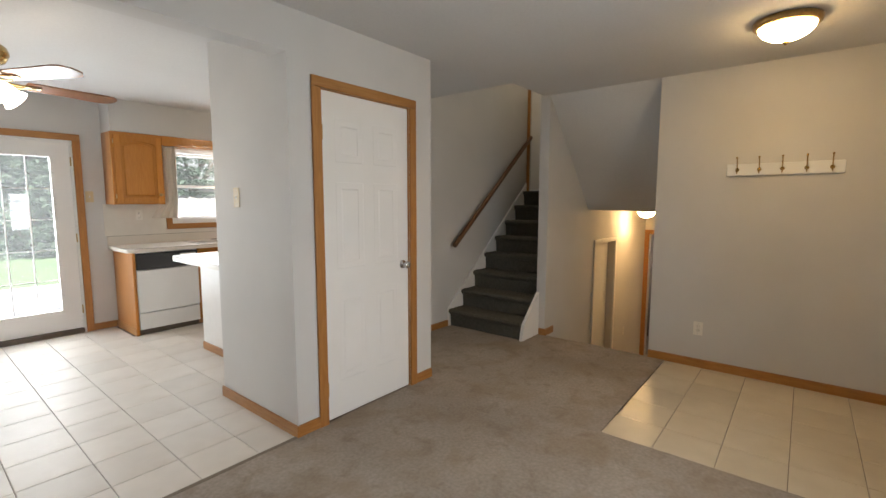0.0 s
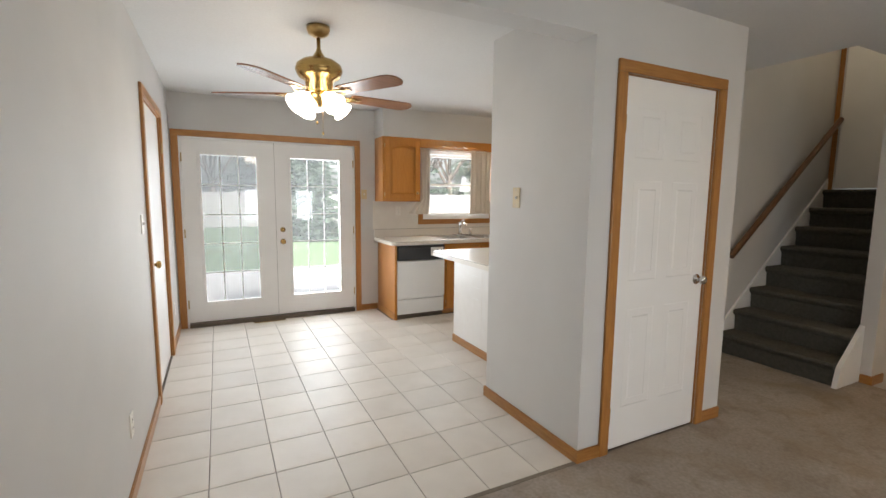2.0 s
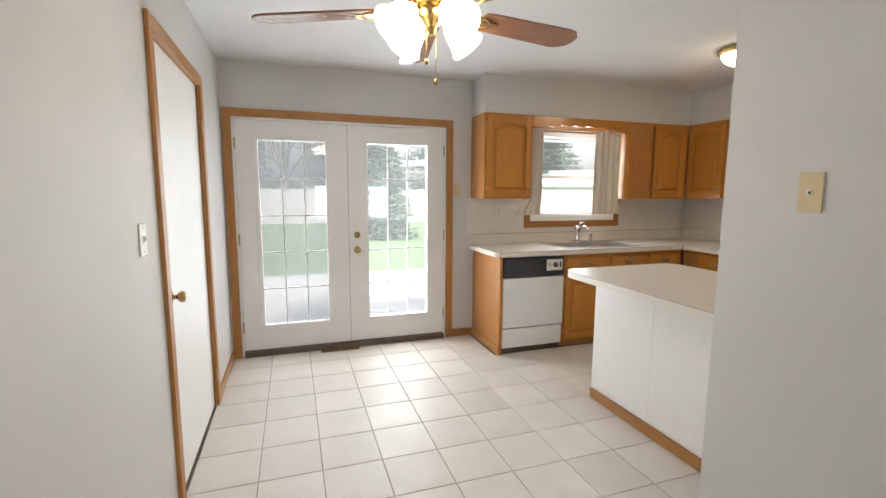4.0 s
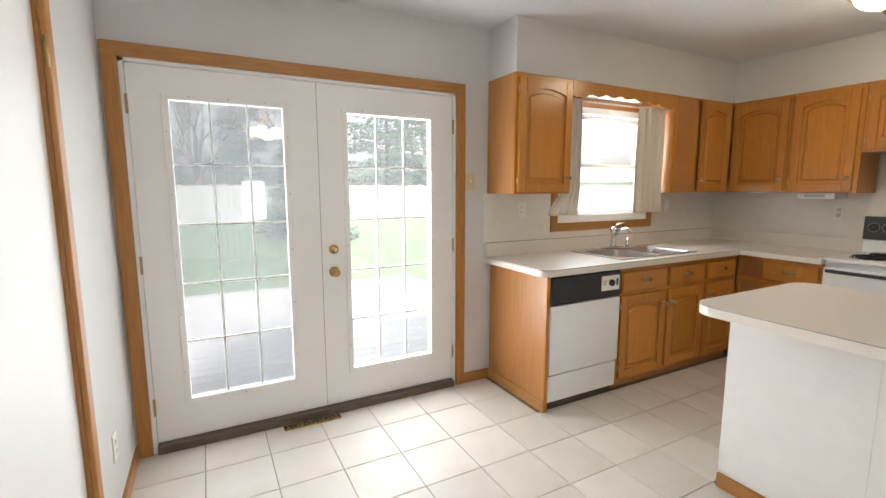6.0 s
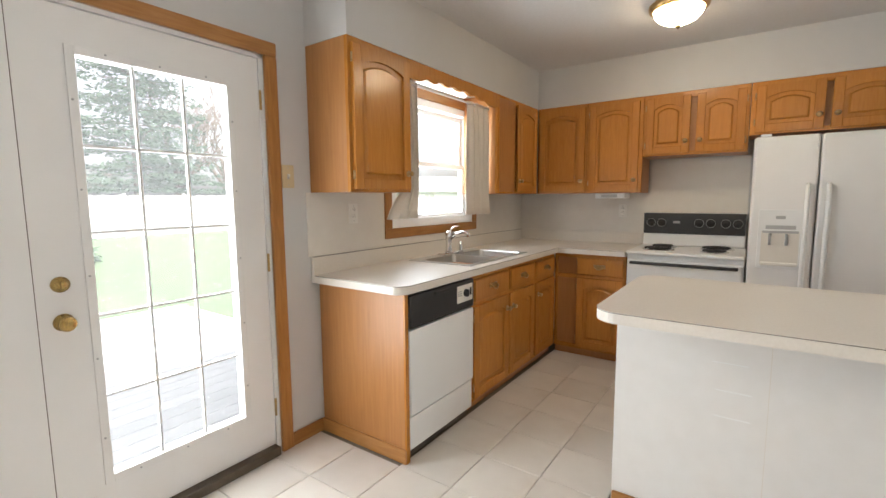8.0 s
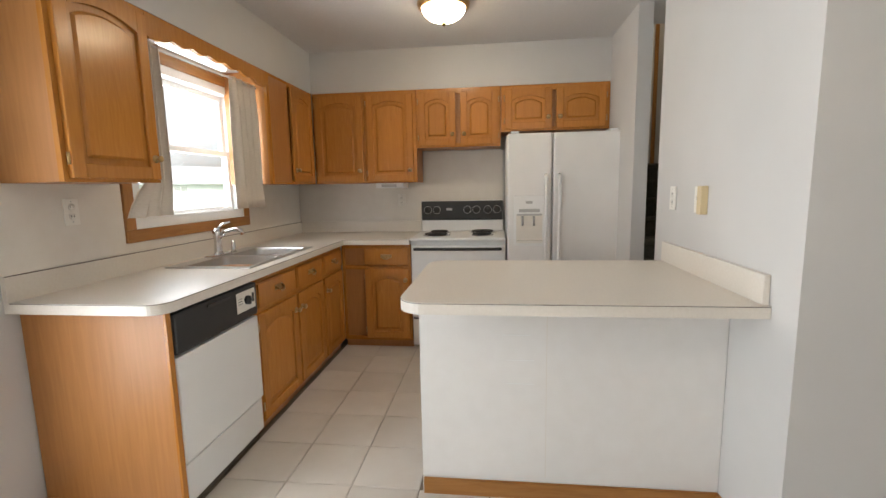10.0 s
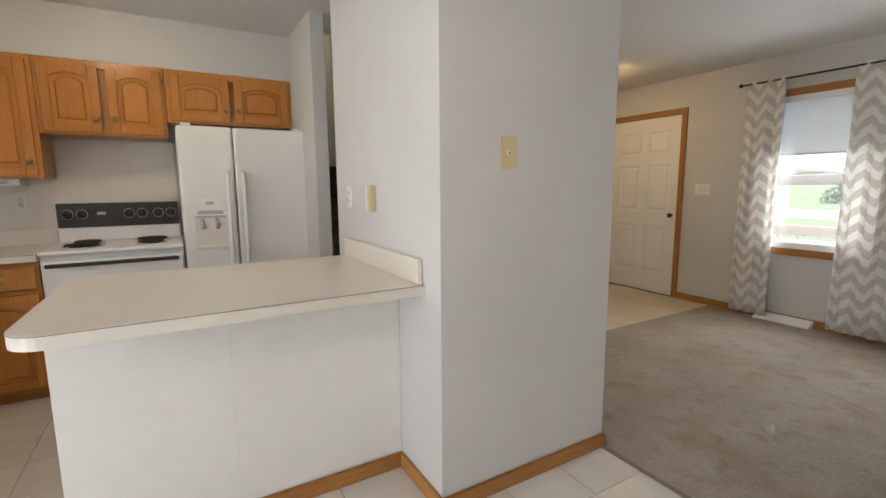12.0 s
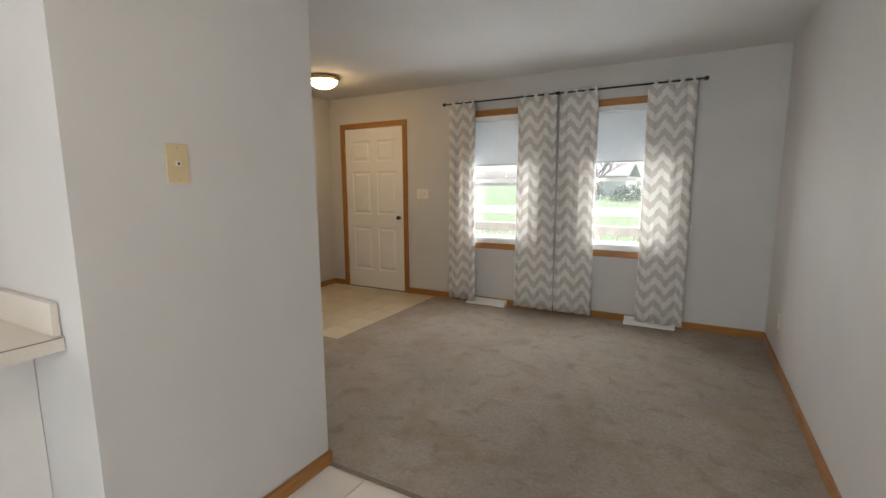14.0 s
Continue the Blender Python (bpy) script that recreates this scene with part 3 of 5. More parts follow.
def sash_window(name, m, w, z0, z1, label, shade=False, trim_w=0.065):
    """A double-hung vinyl window in an opening w wide; its inner wall face lies at y = 0."""
    win = thing(name, m, label, "window", kind="structure")
    casing(win, w, z1, trim_w, 0.018, True, z0)
    a, f = w / 2, 0.05
    part("window_frame", boxes((-a, -a + f, -0.012, 0.10, z0, z1), (a - f, a, -0.012, 0.10, z0, z1), (-a + f, a - f, -0.012, 0.10, z0, z0 + f), (-a + f, a - f, -0.012, 0.10, z1 - f, z1), bevel=0.003), VINYL, win)
    part("window_sill", boxes((-a + f, a - f, -0.012, 0.02, z0 + f, z0 + f + 0.01)), VINYL, win)
    mid, s = (z0 + z1) / 2, 0.032
    for y, lo, hi in ((0.035, z0 + f, mid + 0.016), (0.066, mid - 0.016, z1 - f)):
        x0, x1 = -a + f, a - f
        sash = part("sash", boxes((x0, x0 + s, y, y + 0.028, lo, hi), (x1 - s, x1, y, y + 0.028, lo, hi), (x0 + s, x1 - s, y, y + 0.028, lo, lo + s), (x0 + s, x1 - s, y, y + 0.028, hi - s, hi), bevel=0.002), VINYL, win)
        pane = part("pane", boxes((x0 + s, x1 - s, y + 0.012, y + 0.016, lo + s, hi - s)), GLASS, sash)
        pane.visible_shadow = False
    return win


sash_window("window_kitchen", FACE_S((KW0 + KW1) / 2, YN), KW1 - KW0, KWZ0, KWZ1, "white double-hung kitchen window with oak casing")
for a, b in LW:
    sash_window("window_living", FACE_N((a + b) / 2, YS), b - a, LZ0, LZ1, "white double-hung window with oak casing")

# ---------------------------------------------------------------- kitchen cabinets


def arch(x0, x1, z0, z1, rise, n=10):
    """Outline with a shallow arched top with square shoulders, from the lower left."""
    pts = [(x0, z0), (x1, z0), (x1, z1 - rise)]
    for i in range(1, n):
        u = i / n
        pts.append((x1 + (x0 - x1) * u, z1 - rise + rise * math.sin(math.pi * u) ** 0.8))
    return pts + [(x0, z1 - rise)]


def cabinet_door(parent, x0, x1, z0, z1, pull="", arched=True):
    """A framed oak door with a raised, arch-topped panel; its back lies at y = 0 and it stands proud towards -y."""
    s = 0.055 if x1 - x0 > 0.25 else 0.04
    rise = 0.035 if arched else 0.0
    door = part("door", prism(bmesh.new(), arch(x0 + s - 0.004, x1 - s + 0.004, z0 + s - 0.004, z1 - s + 0.004, rise), "y", -0.006, -0.001), CAB, parent)

    def frame_piece(name, bm):
        front = [e for e in bm.edges if all(v.co.y < -0.019 for v in e.verts)]
        bmesh.ops.bevel(bm, geom=front, offset=0.003, segments=1, affect="EDGES")
        part(name, bm, CAB, door)

    frame_piece("stile", boxes((x0, x0 + s, -0.02, 0, z0, z1)))
    frame_piece("stile", boxes((x1 - s, x1, -0.02, 0, z0, z1)))
    frame_piece("bottom_rail", boxes((x0 + s, x1 - s, -0.02, 0, z0, z0 + s)))
    top = arch(x0 + s, x1 - s, z0 + s, z1 - s, rise)[2:]
    part("arched_rail", prism(bmesh.new(), [(x1 - s, z1)] + top + [(x0 + s, z1)], "y", -0.02, 0), CAB, door)
    bm = prism(bmesh.new(), arch(x0 + s + 0.022, x1 - s - 0.022, z0 + s + 0.022, z1 - s - 0.022, rise), "y", -0.016, -0.006)
    front = [e for e in bm.edges if all(v.co.y < -0.0159 for v in e.verts)]
    bmesh.ops.bevel(bm, geom=front, offset=0.012, segments=1, affect="EDGES")
    part("raised_panel", bm, CAB, door)
    if pull:
        kx = {"l": x0 + 0.028, "r": x1 - 0.028}[pull[0]]
        kz = {"t": z1 - 0.09, "b": z0 + 0.09}[pull[1]]
        knob(door, kx, -0.02, kz, BRONZE, 0.015)
        hx = x1 + 0.004 if pull[0] == "l" else x0 - 0.004
        for z in (z0 + 0.07, z1 - 0.07):
            b2 = bmesh.new()
            lathe(b2, [(0.005, -0.022), (0.005, 0.022)], pose(hx, -0.012, z), 8)
            part("hinge", b2, BRONZE, door)
    return door


def drawer(parent, x0, x1, z0, z1):
    bm = boxes((x0, x1, -0.02, 0, z0, z1))
    front = [e for e in bm.edges if all(v.co.y < -0.019 for v in e.verts)]
    bmesh.ops.bevel(bm, geom=front, offset=0.007, segments=2, affect="EDGES")
    d = part("drawer", bm, CAB, parent)
    c, z = (x0 + x1) / 2, (z0 + z1) / 2 + 0.004
    bm = bmesh.new()
    box(bm, c - 0.045, c + 0.045, -0.023, -0.02, z - 0.012, z + 0.016)
    tube(bm, [(c - 0.036, -0.022, z + 0.006), (c - 0.032, -0.040, z - 0.004), (c - 0.016, -0.044, z - 0.015), (c, -0.045, z - 0.017), (c + 0.016, -0.044, z - 0.015), (c + 0.032, -0.040, z - 0.004), (c + 0.036, -0.022, z + 0.006)], 0.005, 8)
    part("handle", bm, BRONZE, d, "antique brass bail pull")
    return d


def face_frame(parent, w, z0, z1, stiles, rails, t=0.02):
    """The oak frame on a cabinet's front, from y = 0 to t."""
    bm = bmesh.new()
    for a, b in stiles:
        box(bm, a, b, 0, t, z0, z1)
    for a, b in rails:
        for p, q in zip([s[1] for s in stiles], [s[0] for s in stiles[1:]]):
            box(bm, p, q, 0, t, a, b)
    part("face_frame", bm, CAB, parent)


def wall_cabinet(m, w, z0, z1, doors, label, depth=0.31):
    c = thing("wall_cabinet", m, label, "cabinet", "kitchen wall cabinets")
    part("body", boxes((0, w, 0.02, depth - 0.004, z0, z1)), CAB_SIDE, c)
    face_frame(c, w, z0, z1, [(0, 0.03), (w - 0.03, w)], [(z0, z0 + 0.03), (z1 - 0.045, z1)])
    for x0, x1, pull in doors:
        cabinet_door(c, x0, x1, z0 + 0.014, z1 - 0.03, pull)
    return c


UZ0, UZ1 = 1.345, 2.093
wall_cabinet(FACE_S(2.40, 5.90), 0.47, UZ0, UZ1, [(0.02, 0.455, "rb")], "honey oak wall cabinet with an arched door beside the window")
c = wall_cabinet(FACE_S(3.93, 5.90), 0.76, UZ0, UZ1, [(0.33, 0.715, "lb")], "honey oak corner wall cabinet with a plain filler")
part("filler", boxes((0.03, 0.30, -0.003, 0.0, UZ0 + 0.01, UZ1 - 0.02)), CAB_SIDE, c, "smooth glossy oak filler panel")
# fronts that look west; local x runs towards -y
wall_cabinet(FACE_W(4.70, 5.895), 0.44, UZ0, UZ1, [(0.02, 0.425, "rb")], "honey oak wall cabinet with an arched door")
wall_cabinet(FACE_W(4.70, 5.452), 0.437, UZ0, UZ1, [(0.02, 0.41, "rb")], "honey oak wall cabinet with an arched door")
wall_cabinet(FACE_W(4.70, 5.012), 0.69, 1.625, UZ1, [(0.02, 0.325, "rb"), (0.365, 0.67, "lb")], "short honey oak cabinet above the stove")
wall_cabinet(FACE_W(4.70, 4.318), 0.845, 1.735, UZ1, [(0.03, 0.40, "rb"), (0.435, 0.815, "lb")], "short honey oak cabinet above the refrigerator")

# scalloped valance over the window
bm = bmesh.new()
n = 48
pts = [(2.872, 2.093), (2.872, 1.995)]
for i in range(n + 1):
    u = i / n
    pts.append((2.90 + 1.0 * u, 1.985 + 0.045 * math.sin(math.pi * u) ** 0.5 - 0.018 * abs(math.sin(math.pi * u * 7))))
pts += [(3.928, 1.995), (3.928, 2.093)]
prism(bm, pts, "y", 5.90, 5.92)
solid("valance", bm, CAB, "scalloped honey oak valance above the window", "valance")
vl = thing("under_soffit_light", pose(3.43, 6.06, 2.094), "small lit fluorescent strip behind the valance", "lamp")
part("housing", boxes((-0.3, 0.3, -0.04, 0.04, -0.03, 0), bevel=0.004), WHITE, vl)
part("tube", boxes((-0.28, 0.28, -0.02, 0.02, -0.05, -0.03), bevel=0.008), TUBE_M, vl, "glowing tube")


def base_cabinet(m, w, bays, label, depth=0.6, toe=0.065):
    """bays: x0, x1 and the side of the door's pull."""
    c = thing("base_cabinet", m, label, "cabinet", "kitchen base cabinets")
    part("body", boxes((0, w, 0.02, depth - 0.004, toe, 0.855), (0.0, w, 0.035, 0.055, 0.0, toe)), CAB_SIDE, c)
    edges = [0] + [(a[1] + b[0]) / 2 for a, b in zip(bays, bays[1:])] + [w]
    stiles = [(max(0, e - 0.02), min(w, e + 0.02)) for e in edges]
    face_frame(c, w, toe, 0.855, stiles, [(toe, toe + 0.03), (0.655, 0.685), (0.825, 0.855)])
    for x0, x1, side in bays:
        drawer(c, x0, x1, 0.69, 0.825)
        cabinet_door(c, x0, x1, 0.085, 0.66, side + "t")
    return c


base_cabinet(FACE_S(3.06, 5.61), 0.93, [(0.02, 0.47, "r"), (0.50, 0.90, "l")], "honey oak sink base cabinet with two doors and drawers")
base_cabinet(FACE_S(3.99, 5.61), 0.41, [(0.01, 0.385, "l")], "honey oak base cabinet in the corner")
base_cabinet(FACE_W(4.42, 5.605), 0.565, [(0.19, 0.55, "r")], "honey oak base cabinet beside the stove")
ep = thing("end_panel", FACE_S(2.43, 5.60), "oak laminate panel that closes the cabinet run", "panel")
part("side_panel", boxes((0, 0.015, 0.0, 0.60, 0, 0.855)), CAB_SIDE, ep)
part("edge_strip", boxes((-0.004, 0.022, -0.012, 0.0, 0, 0.855), bevel=0.002), CAB, ep)
part("foot_trim", boxes((-0.012, 0, -0.01, 0.60, 0, 0.075), bevel=0.003), OAK_H, ep)

# ---------------------------------------------------------------- worktops
CT0, CT1 = 0.858, 0.90


def rounded(x0, x1, y0, y1, corners, r, n=8):
    """Rectangle outline with some corners rounded: corners from 'sw', 'se', 'ne', 'nw'."""
    pts = []
    for key, cx, cy, a0 in (("sw", x0 + r, y0 + r, 180), ("se", x1 - r, y0 + r, 270), ("ne", x1 - r, y1 - r, 0), ("nw", x0 + r, y1 - r, 90)):
        if key in corners:
            pts += [(cx + r * math.cos(radians(a0 + 90 * i / n)), cy + r * math.sin(radians(a0 + 90 * i / n))) for i in range(n + 1)]
        else:
            pts.append((x0 if "w" in key else x1, y0 if "s" in key else y1))
    return pts


def seam(pts):
    bm = bmesh.new()
    tube(bm, [(x, y, CT1 - 0.003) for x, y in pts], 0.0013, 6)
    return bm


SX0, SX1, SY0, SY1 = 3.11, 3.93, 5.64, 6.12
wt = thing("worktop", pose(0, 0, 0), "cream laminate worktop with rounded end", "worktop")
bm = bmesh.new()
prism(bm, rounded(2.385, SX0 + 0.02, 5.57, YN - 0.002, ("sw",), 0.07), "z", CT0, CT1)
box(bm, SX0 + 0.02, SX1 - 0.02, 5.57, SY0 + 0.02, CT0, CT1)
box(bm, SX0 + 0.02, SX1 - 0.02, SY1 - 0.02, YN - 0.002, CT0, CT1)
box(bm, SX1 - 0.02, XK - 0.002, 5.57, YN - 0.002, CT0, CT1)
box(bm, 4.375, XK - 0.002, 5.042, 5.57, CT0, CT1)
bmesh.ops.remove_doubles(bm, verts=bm.verts, dist=0.0005)
part("top", bm, LAM, wt)
part("splash_lip", boxes((2.385, XK - 0.022, YN - 0.022, YN - 0.002, CT1, 1.0), (XK - 0.022, XK - 0.002, 5.042, YN - 0.002, CT1, 1.0)), LAM, wt)
sw = [(2.3845, YN - 0.03), (2.3845, 5.64)] + [(2.455 + 0.0705 * math.cos(radians(180 + 90 * i / 8)), 5.64 + 0.0705 * math.sin(radians(180 + 90 * i / 8))) for i in range(1, 9)] + [(4.3745, 5.5695), (4.3745, 5.05)]
part("edge_seam", seam(sw), LAMDARK, wt, "thin dark laminate seam")
part("seam", boxes((2.385, XK - 0.024, YN - 0.0245, YN - 0.022, 0.998, 1.001)), LAMDARK, wt)

pen = thing("peninsula", pose(0, 0, 0), "peninsula with a cream laminate top and a white panelled back", "counter")
bm = bmesh.new()
prism(bm, rounded(2.455, 3.37, PY1 + 0.002, 4.725, ("ne", "nw"), 0.10), "z", CT0, CT1)
part("top", bm, LAM, pen)
part("body", boxes((2.72, 3.33, PY1 + 0.002, 4.67, 0.0, CT0)), CAB_SIDE, pen)
part("back_panel", boxes((2.70, 2.72, PY1 + 0.002, 4.685, 0.0, CT0)), PANEL, pen, "white panelboard with faint tile marks")
part("end_board", boxes((2.72, 3.33, 4.67, 4.685, 0.0, CT0)), PANEL, pen)
part("splash_lip", boxes((2.47, 3.37, PY1 + 0.002, PY1 + 0.022, CT1, 1.0), bevel=0.002), LAM, pen)
arc = [(2.555 + 0.1005 * math.cos(radians(180 - 90 * i / 8)), 4.625 + 0.1005 * math.sin(radians(180 - 90 * i / 8))) for i in range(9)]
part("edge_seam", seam([(2.4545, PY1 + 0.005)] + arc + [(3.27, 4.7255)]), LAMDARK, pen, "thin dark laminate seam")
for j, (y, z) in enumerate(((4.29, 0.815), (4.29, 0.705), (4.275, 0.60), (4.275, 0.50))):
    part("panel_mark", boxes((2.6985, 2.70, y - 0.055, y + 0.055, z, z + 0.003)), WHITE, pen)
for y in (4.17,):
    part("panel_groove", boxes((2.6992, 2.70, y - 0.001, y + 0.001, 0.09, 0.85)), LAM, pen)

# backsplash boards
bs = structure("backsplash", boxes((2.37, KW0 - 0.066, YN - 0.006, YN, 1.0, UZ0)), SPLASH, "cream tileboard backsplash", "backsplash")
for row in ((KW1 + 0.066, XK, YN - 0.006, YN, 1.0, UZ0), (KW0 - 0.066, KW1 + 0.066, YN - 0.006, YN, 1.0, KWZ0 - 0.066),
            (XK - 0.006, XK, 5.01, YN - 0.006, 1.0, UZ0), (XK - 0.006, XK, 4.30, 5.01, 0.88, 1.62)):
    part("board", boxes(row), SPLASH, bs)

# ---------------------------------------------------------------- sink and tap
sk = thing("kitchen_sink", pose(0, 0, CT1), "double-bowl stainless steel sink set in the worktop", "sink")
mid = (SX0 + SX1) / 2
bowls = ((SX0 + 0.035, mid - 0.015, SY0 + 0.03, SY1 - 0.09), (mid + 0.015, SX1 - 0.035, SY0 + 0.03, SY1 - 0.09))
rim = boxes((SX0, SX1, SY0, SY0 + 0.03, 0, 0.006), (SX0, SX1, SY1 - 0.09, SY1, 0, 0.006), (SX0, bowls[0][0], SY0 + 0.03, SY1 - 0.09, 0, 0.006), (bowls[0][1], bowls[1][0], SY0 + 0.03, SY1 - 0.09, 0, 0.006), (bowls[1][1], SX1, SY0 + 0.03, SY1 - 0.09, 0, 0.006))
part("rim", rim, STEEL, sk)
for x0, x1, y0, y1 in bowls:
    bm = bmesh.new()
    loops = []
    for o, z in ((0, 0.005), (0.006, -0.01), (0.012, -0.12), (0.04, -0.15)):
        loops.append([bm.verts.new((x, y, z)) for x, y in rounded(x0 + o, x1 - o, y0 + o, y1 - o, ("sw", "se", "ne", "nw"), 0.035, 5)])
    for p, q in zip(loops, loops[1:]):
        for i in range(len(p)):
            bm.faces.new((p[i], p[(i + 1) % len(p)], q[(i + 1) % len(p)], q[i])).smooth = True
    bm.faces.new(loops[-1])
    bmesh.ops.recalc_face_normals(bm, faces=bm.faces)
    bowl = part("bowl", bm, STEEL, sk)
    bm = bmesh.new()
    lathe(bm, [(0.04, -0.149), (0.04, -0.146), (0.03, -0.147), (0.001, -0.148)], pose((x0 + x1) / 2, (y0 + y1) / 2, 0), 16)
    part("drain", bm, CHROME, bowl)
tap = thing("kitchen_tap", pose(mid, SY1 - 0.045, CT1 + 0.006), "chrome single-lever tap on the sink", "tap")
bm = boxes((-0.11, 0.11, -0.028, 0.028, 0, 0.012), bevel=0.008)
part("base_plate", bm, CHROME, tap)
bm = bmesh.new()
lathe(bm, [(0.028, 0.01), (0.024, 0.03), (0.021, 0.10), (0.026, 0.12), (0.027, 0.15), (0.018, 0.168), (0.001, 0.172)], seg=20)
part("body", bm, CHROME, tap)
bm = bmesh.new()
tube(bm, [(0, 0, 0.10), (0, -0.06, 0.15), (0, -0.12, 0.165), (0, -0.16, 0.155), (0, -0.165, 0.13)], 0.012)
part("spout", bm, CHROME, tap)
bm = bmesh.new()
tube(bm, [(0, 0, 0.165), (0.02, -0.03, 0.195), (0.03, -0.07, 0.205)], [0.01, 0.008, 0.007])
part("lever", bm, CHROME, tap)
bm = bmesh.new()
lathe(bm, [(0.018, 0.0), (0.015, 0.02), (0.012, 0.075), (0.001, 0.08)], pose(0.16, 0, 0), 16)
part("sprayer", bm, CHROME, tap)

# ---------------------------------------------------------------- dishwasher
dw = thing("dishwasher", FACE_S(2.452, 5.605), "white dishwasher with a black control panel", "dishwasher")
part("tub", boxes((0.005, 0.60, 0.02, 0.57, 0.10, 0.85)), WHITE, dw)
part("door", boxes((0.005, 0.598, -0.022, 0.02, 0.235, 0.67), bevel=0.006), WHITE, dw)
part("kick_plate", boxes((0.008, 0.595, -0.012, 0.02, 0.055, 0.225), bevel=0.004), WHITE, dw)
# Dark brown strip stands in for the shade below the kick plate.
part("foot_shade", boxes((0.01, 0.59, 0.02, 0.03, 0.0, 0.055)), THRESH, dw)
cp = part("control_panel", boxes((0.005, 0.598, -0.026, 0.02, 0.68, 0.845), bevel=0.008), BLACK, dw)
part("control_plate", boxes((0.415, 0.575, -0.029, -0.026, 0.725, 0.822), bevel=0.001), PLATEW, cp, "white control plate")
bm = bmesh.new()
lathe(bm, [(0.022, 0), (0.021, 0.014), (0.001, 0.015)], pose(0.50, -0.029, 0.775, 90), 18)
box(bm, 0.497, 0.503, -0.05, -0.043, 0.755, 0.795)
part("dial", bm, BLACK, cp)
part("switch", boxes((0.545, 0.56, -0.034, -0.029, 0.755, 0.80), bevel=0.002), BLACK, cp)
part("latch", boxes((0.20, 0.36, -0.034, -0.026, 0.815, 0.832), bevel=0.003), BLACK, cp)
for i in range(3):
    part("label_bar", boxes((0.425, 0.46, -0.0296, -0.029, 0.765 + 0.012 * i, 0.768 + 0.012 * i)), BLACK, cp)

# ---------------------------------------------------------------- stove
st = thing("electric_stove", FACE_W(4.385, 5.032), "white electric stove with a black back panel", "stove")
SW = 0.742
part("body", boxes((0.0, SW, 0.03, 0.60, 0.03, 0.885)), WHITE, st)
part("oven_door", boxes((0.006, SW - 0.006, -0.01, 0.03, 0.27, 0.845), bevel=0.008), WHITE, st)
part("drawer_front", boxes((0.006, SW - 0.006, -0.005, 0.03, 0.045, 0.255), bevel=0.006), WHITE, st, "white storage drawer front")
part("gap_line", boxes((0.01, SW - 0.01, 0.0, 0.03, 0.255, 0.27)), BLACK, st)
part("cooktop", boxes((-0.002, SW + 0.002, -0.015, 0.60, 0.885, 0.91), bevel=0.008), WHITE, st)
bm = bmesh.new()
box(bm, 0.03, SW - 0.03, -0.052, -0.035, 0.815, 0.838, 0.006)
for x in (0.05, SW - 0.07):
    box(bm, x, x + 0.02, -0.036, -0.01, 0.817, 0.836)
part("door_handle", bm, BLACK, st, "black bar handle")
bg = part("back_panel", boxes((0.01, SW - 0.01, 0.53, 0.60, 0.91, 1.18), bevel=0.01), WHITE, st)
part("control_glass", boxes((0.012, SW - 0.012, 0.516, 0.53, 1.01, 1.178), bevel=0.006), BLACK, bg, "glossy black control glass")
for x in (0.07, 0.15, 0.42, 0.50, 0.60, 0.68):
    bm = bmesh.new()
    lathe(bm, [(0.031, 0), (0.031, 0.002), (0.026, 0.0025), (0.021, 0.003), (0.018, 0.02), (0.001, 0.021)], pose(x, 0.516, 1.10, 90), 20)
    part("dial", bm, BLACKM, bg)
    bm = bmesh.new()
    lathe(bm, [(0.034, 0.0), (0.034, 0.0012), (0.030, 0.0012), (0.030, 0.0)], pose(x, 0.5155, 1.10, 90), 24)
    part("dial_ring", bm, GREYP, bg)
part("clock", boxes((0.235, 0.285, 0.512, 0.516, 1.095, 1.115)), GREYP, bg)
for x, y, r in ((0.19, 0.17, 0.095), (0.56, 0.17, 0.075), (0.19, 0.39, 0.075), (0.56, 0.39, 0.095)):
    bm = bmesh.new()
    lathe(bm, [(r + 0.016, 0.911), (r + 0.018, 0.916), (r + 0.012, 0.917), (r, 0.912), (0.001, 0.9115)], pose(x, y, 0), 24)
    part("drip_pan", bm, CHROME, st)
    bm = bmesh.new()
    path = [((0.018 + (r - 0.018) * k / 72) * math.cos(k * 2 * math.pi / 20) + x, (0.018 + (r - 0.018) * k / 72) * math.sin(k * 2 * math.pi / 20) + y, 0.924) for k in range(73)]
    tube(bm, path, 0.0065, 6)
    part("coil", bm, BLACKM, st, "black spiral heating coil")

# ---------------------------------------------------------------- refrigerator
fr = thing("refrigerator", FACE_W(4.385, 4.280), "white side-by-side refrigerator with a water dispenser", "refrigerator")
FW = 0.83
part("body", boxes((0.0, FW, 0.065, 0.63, 0.02, 1.685), bevel=0.006), FRIDGE, fr)
DV = 0.335
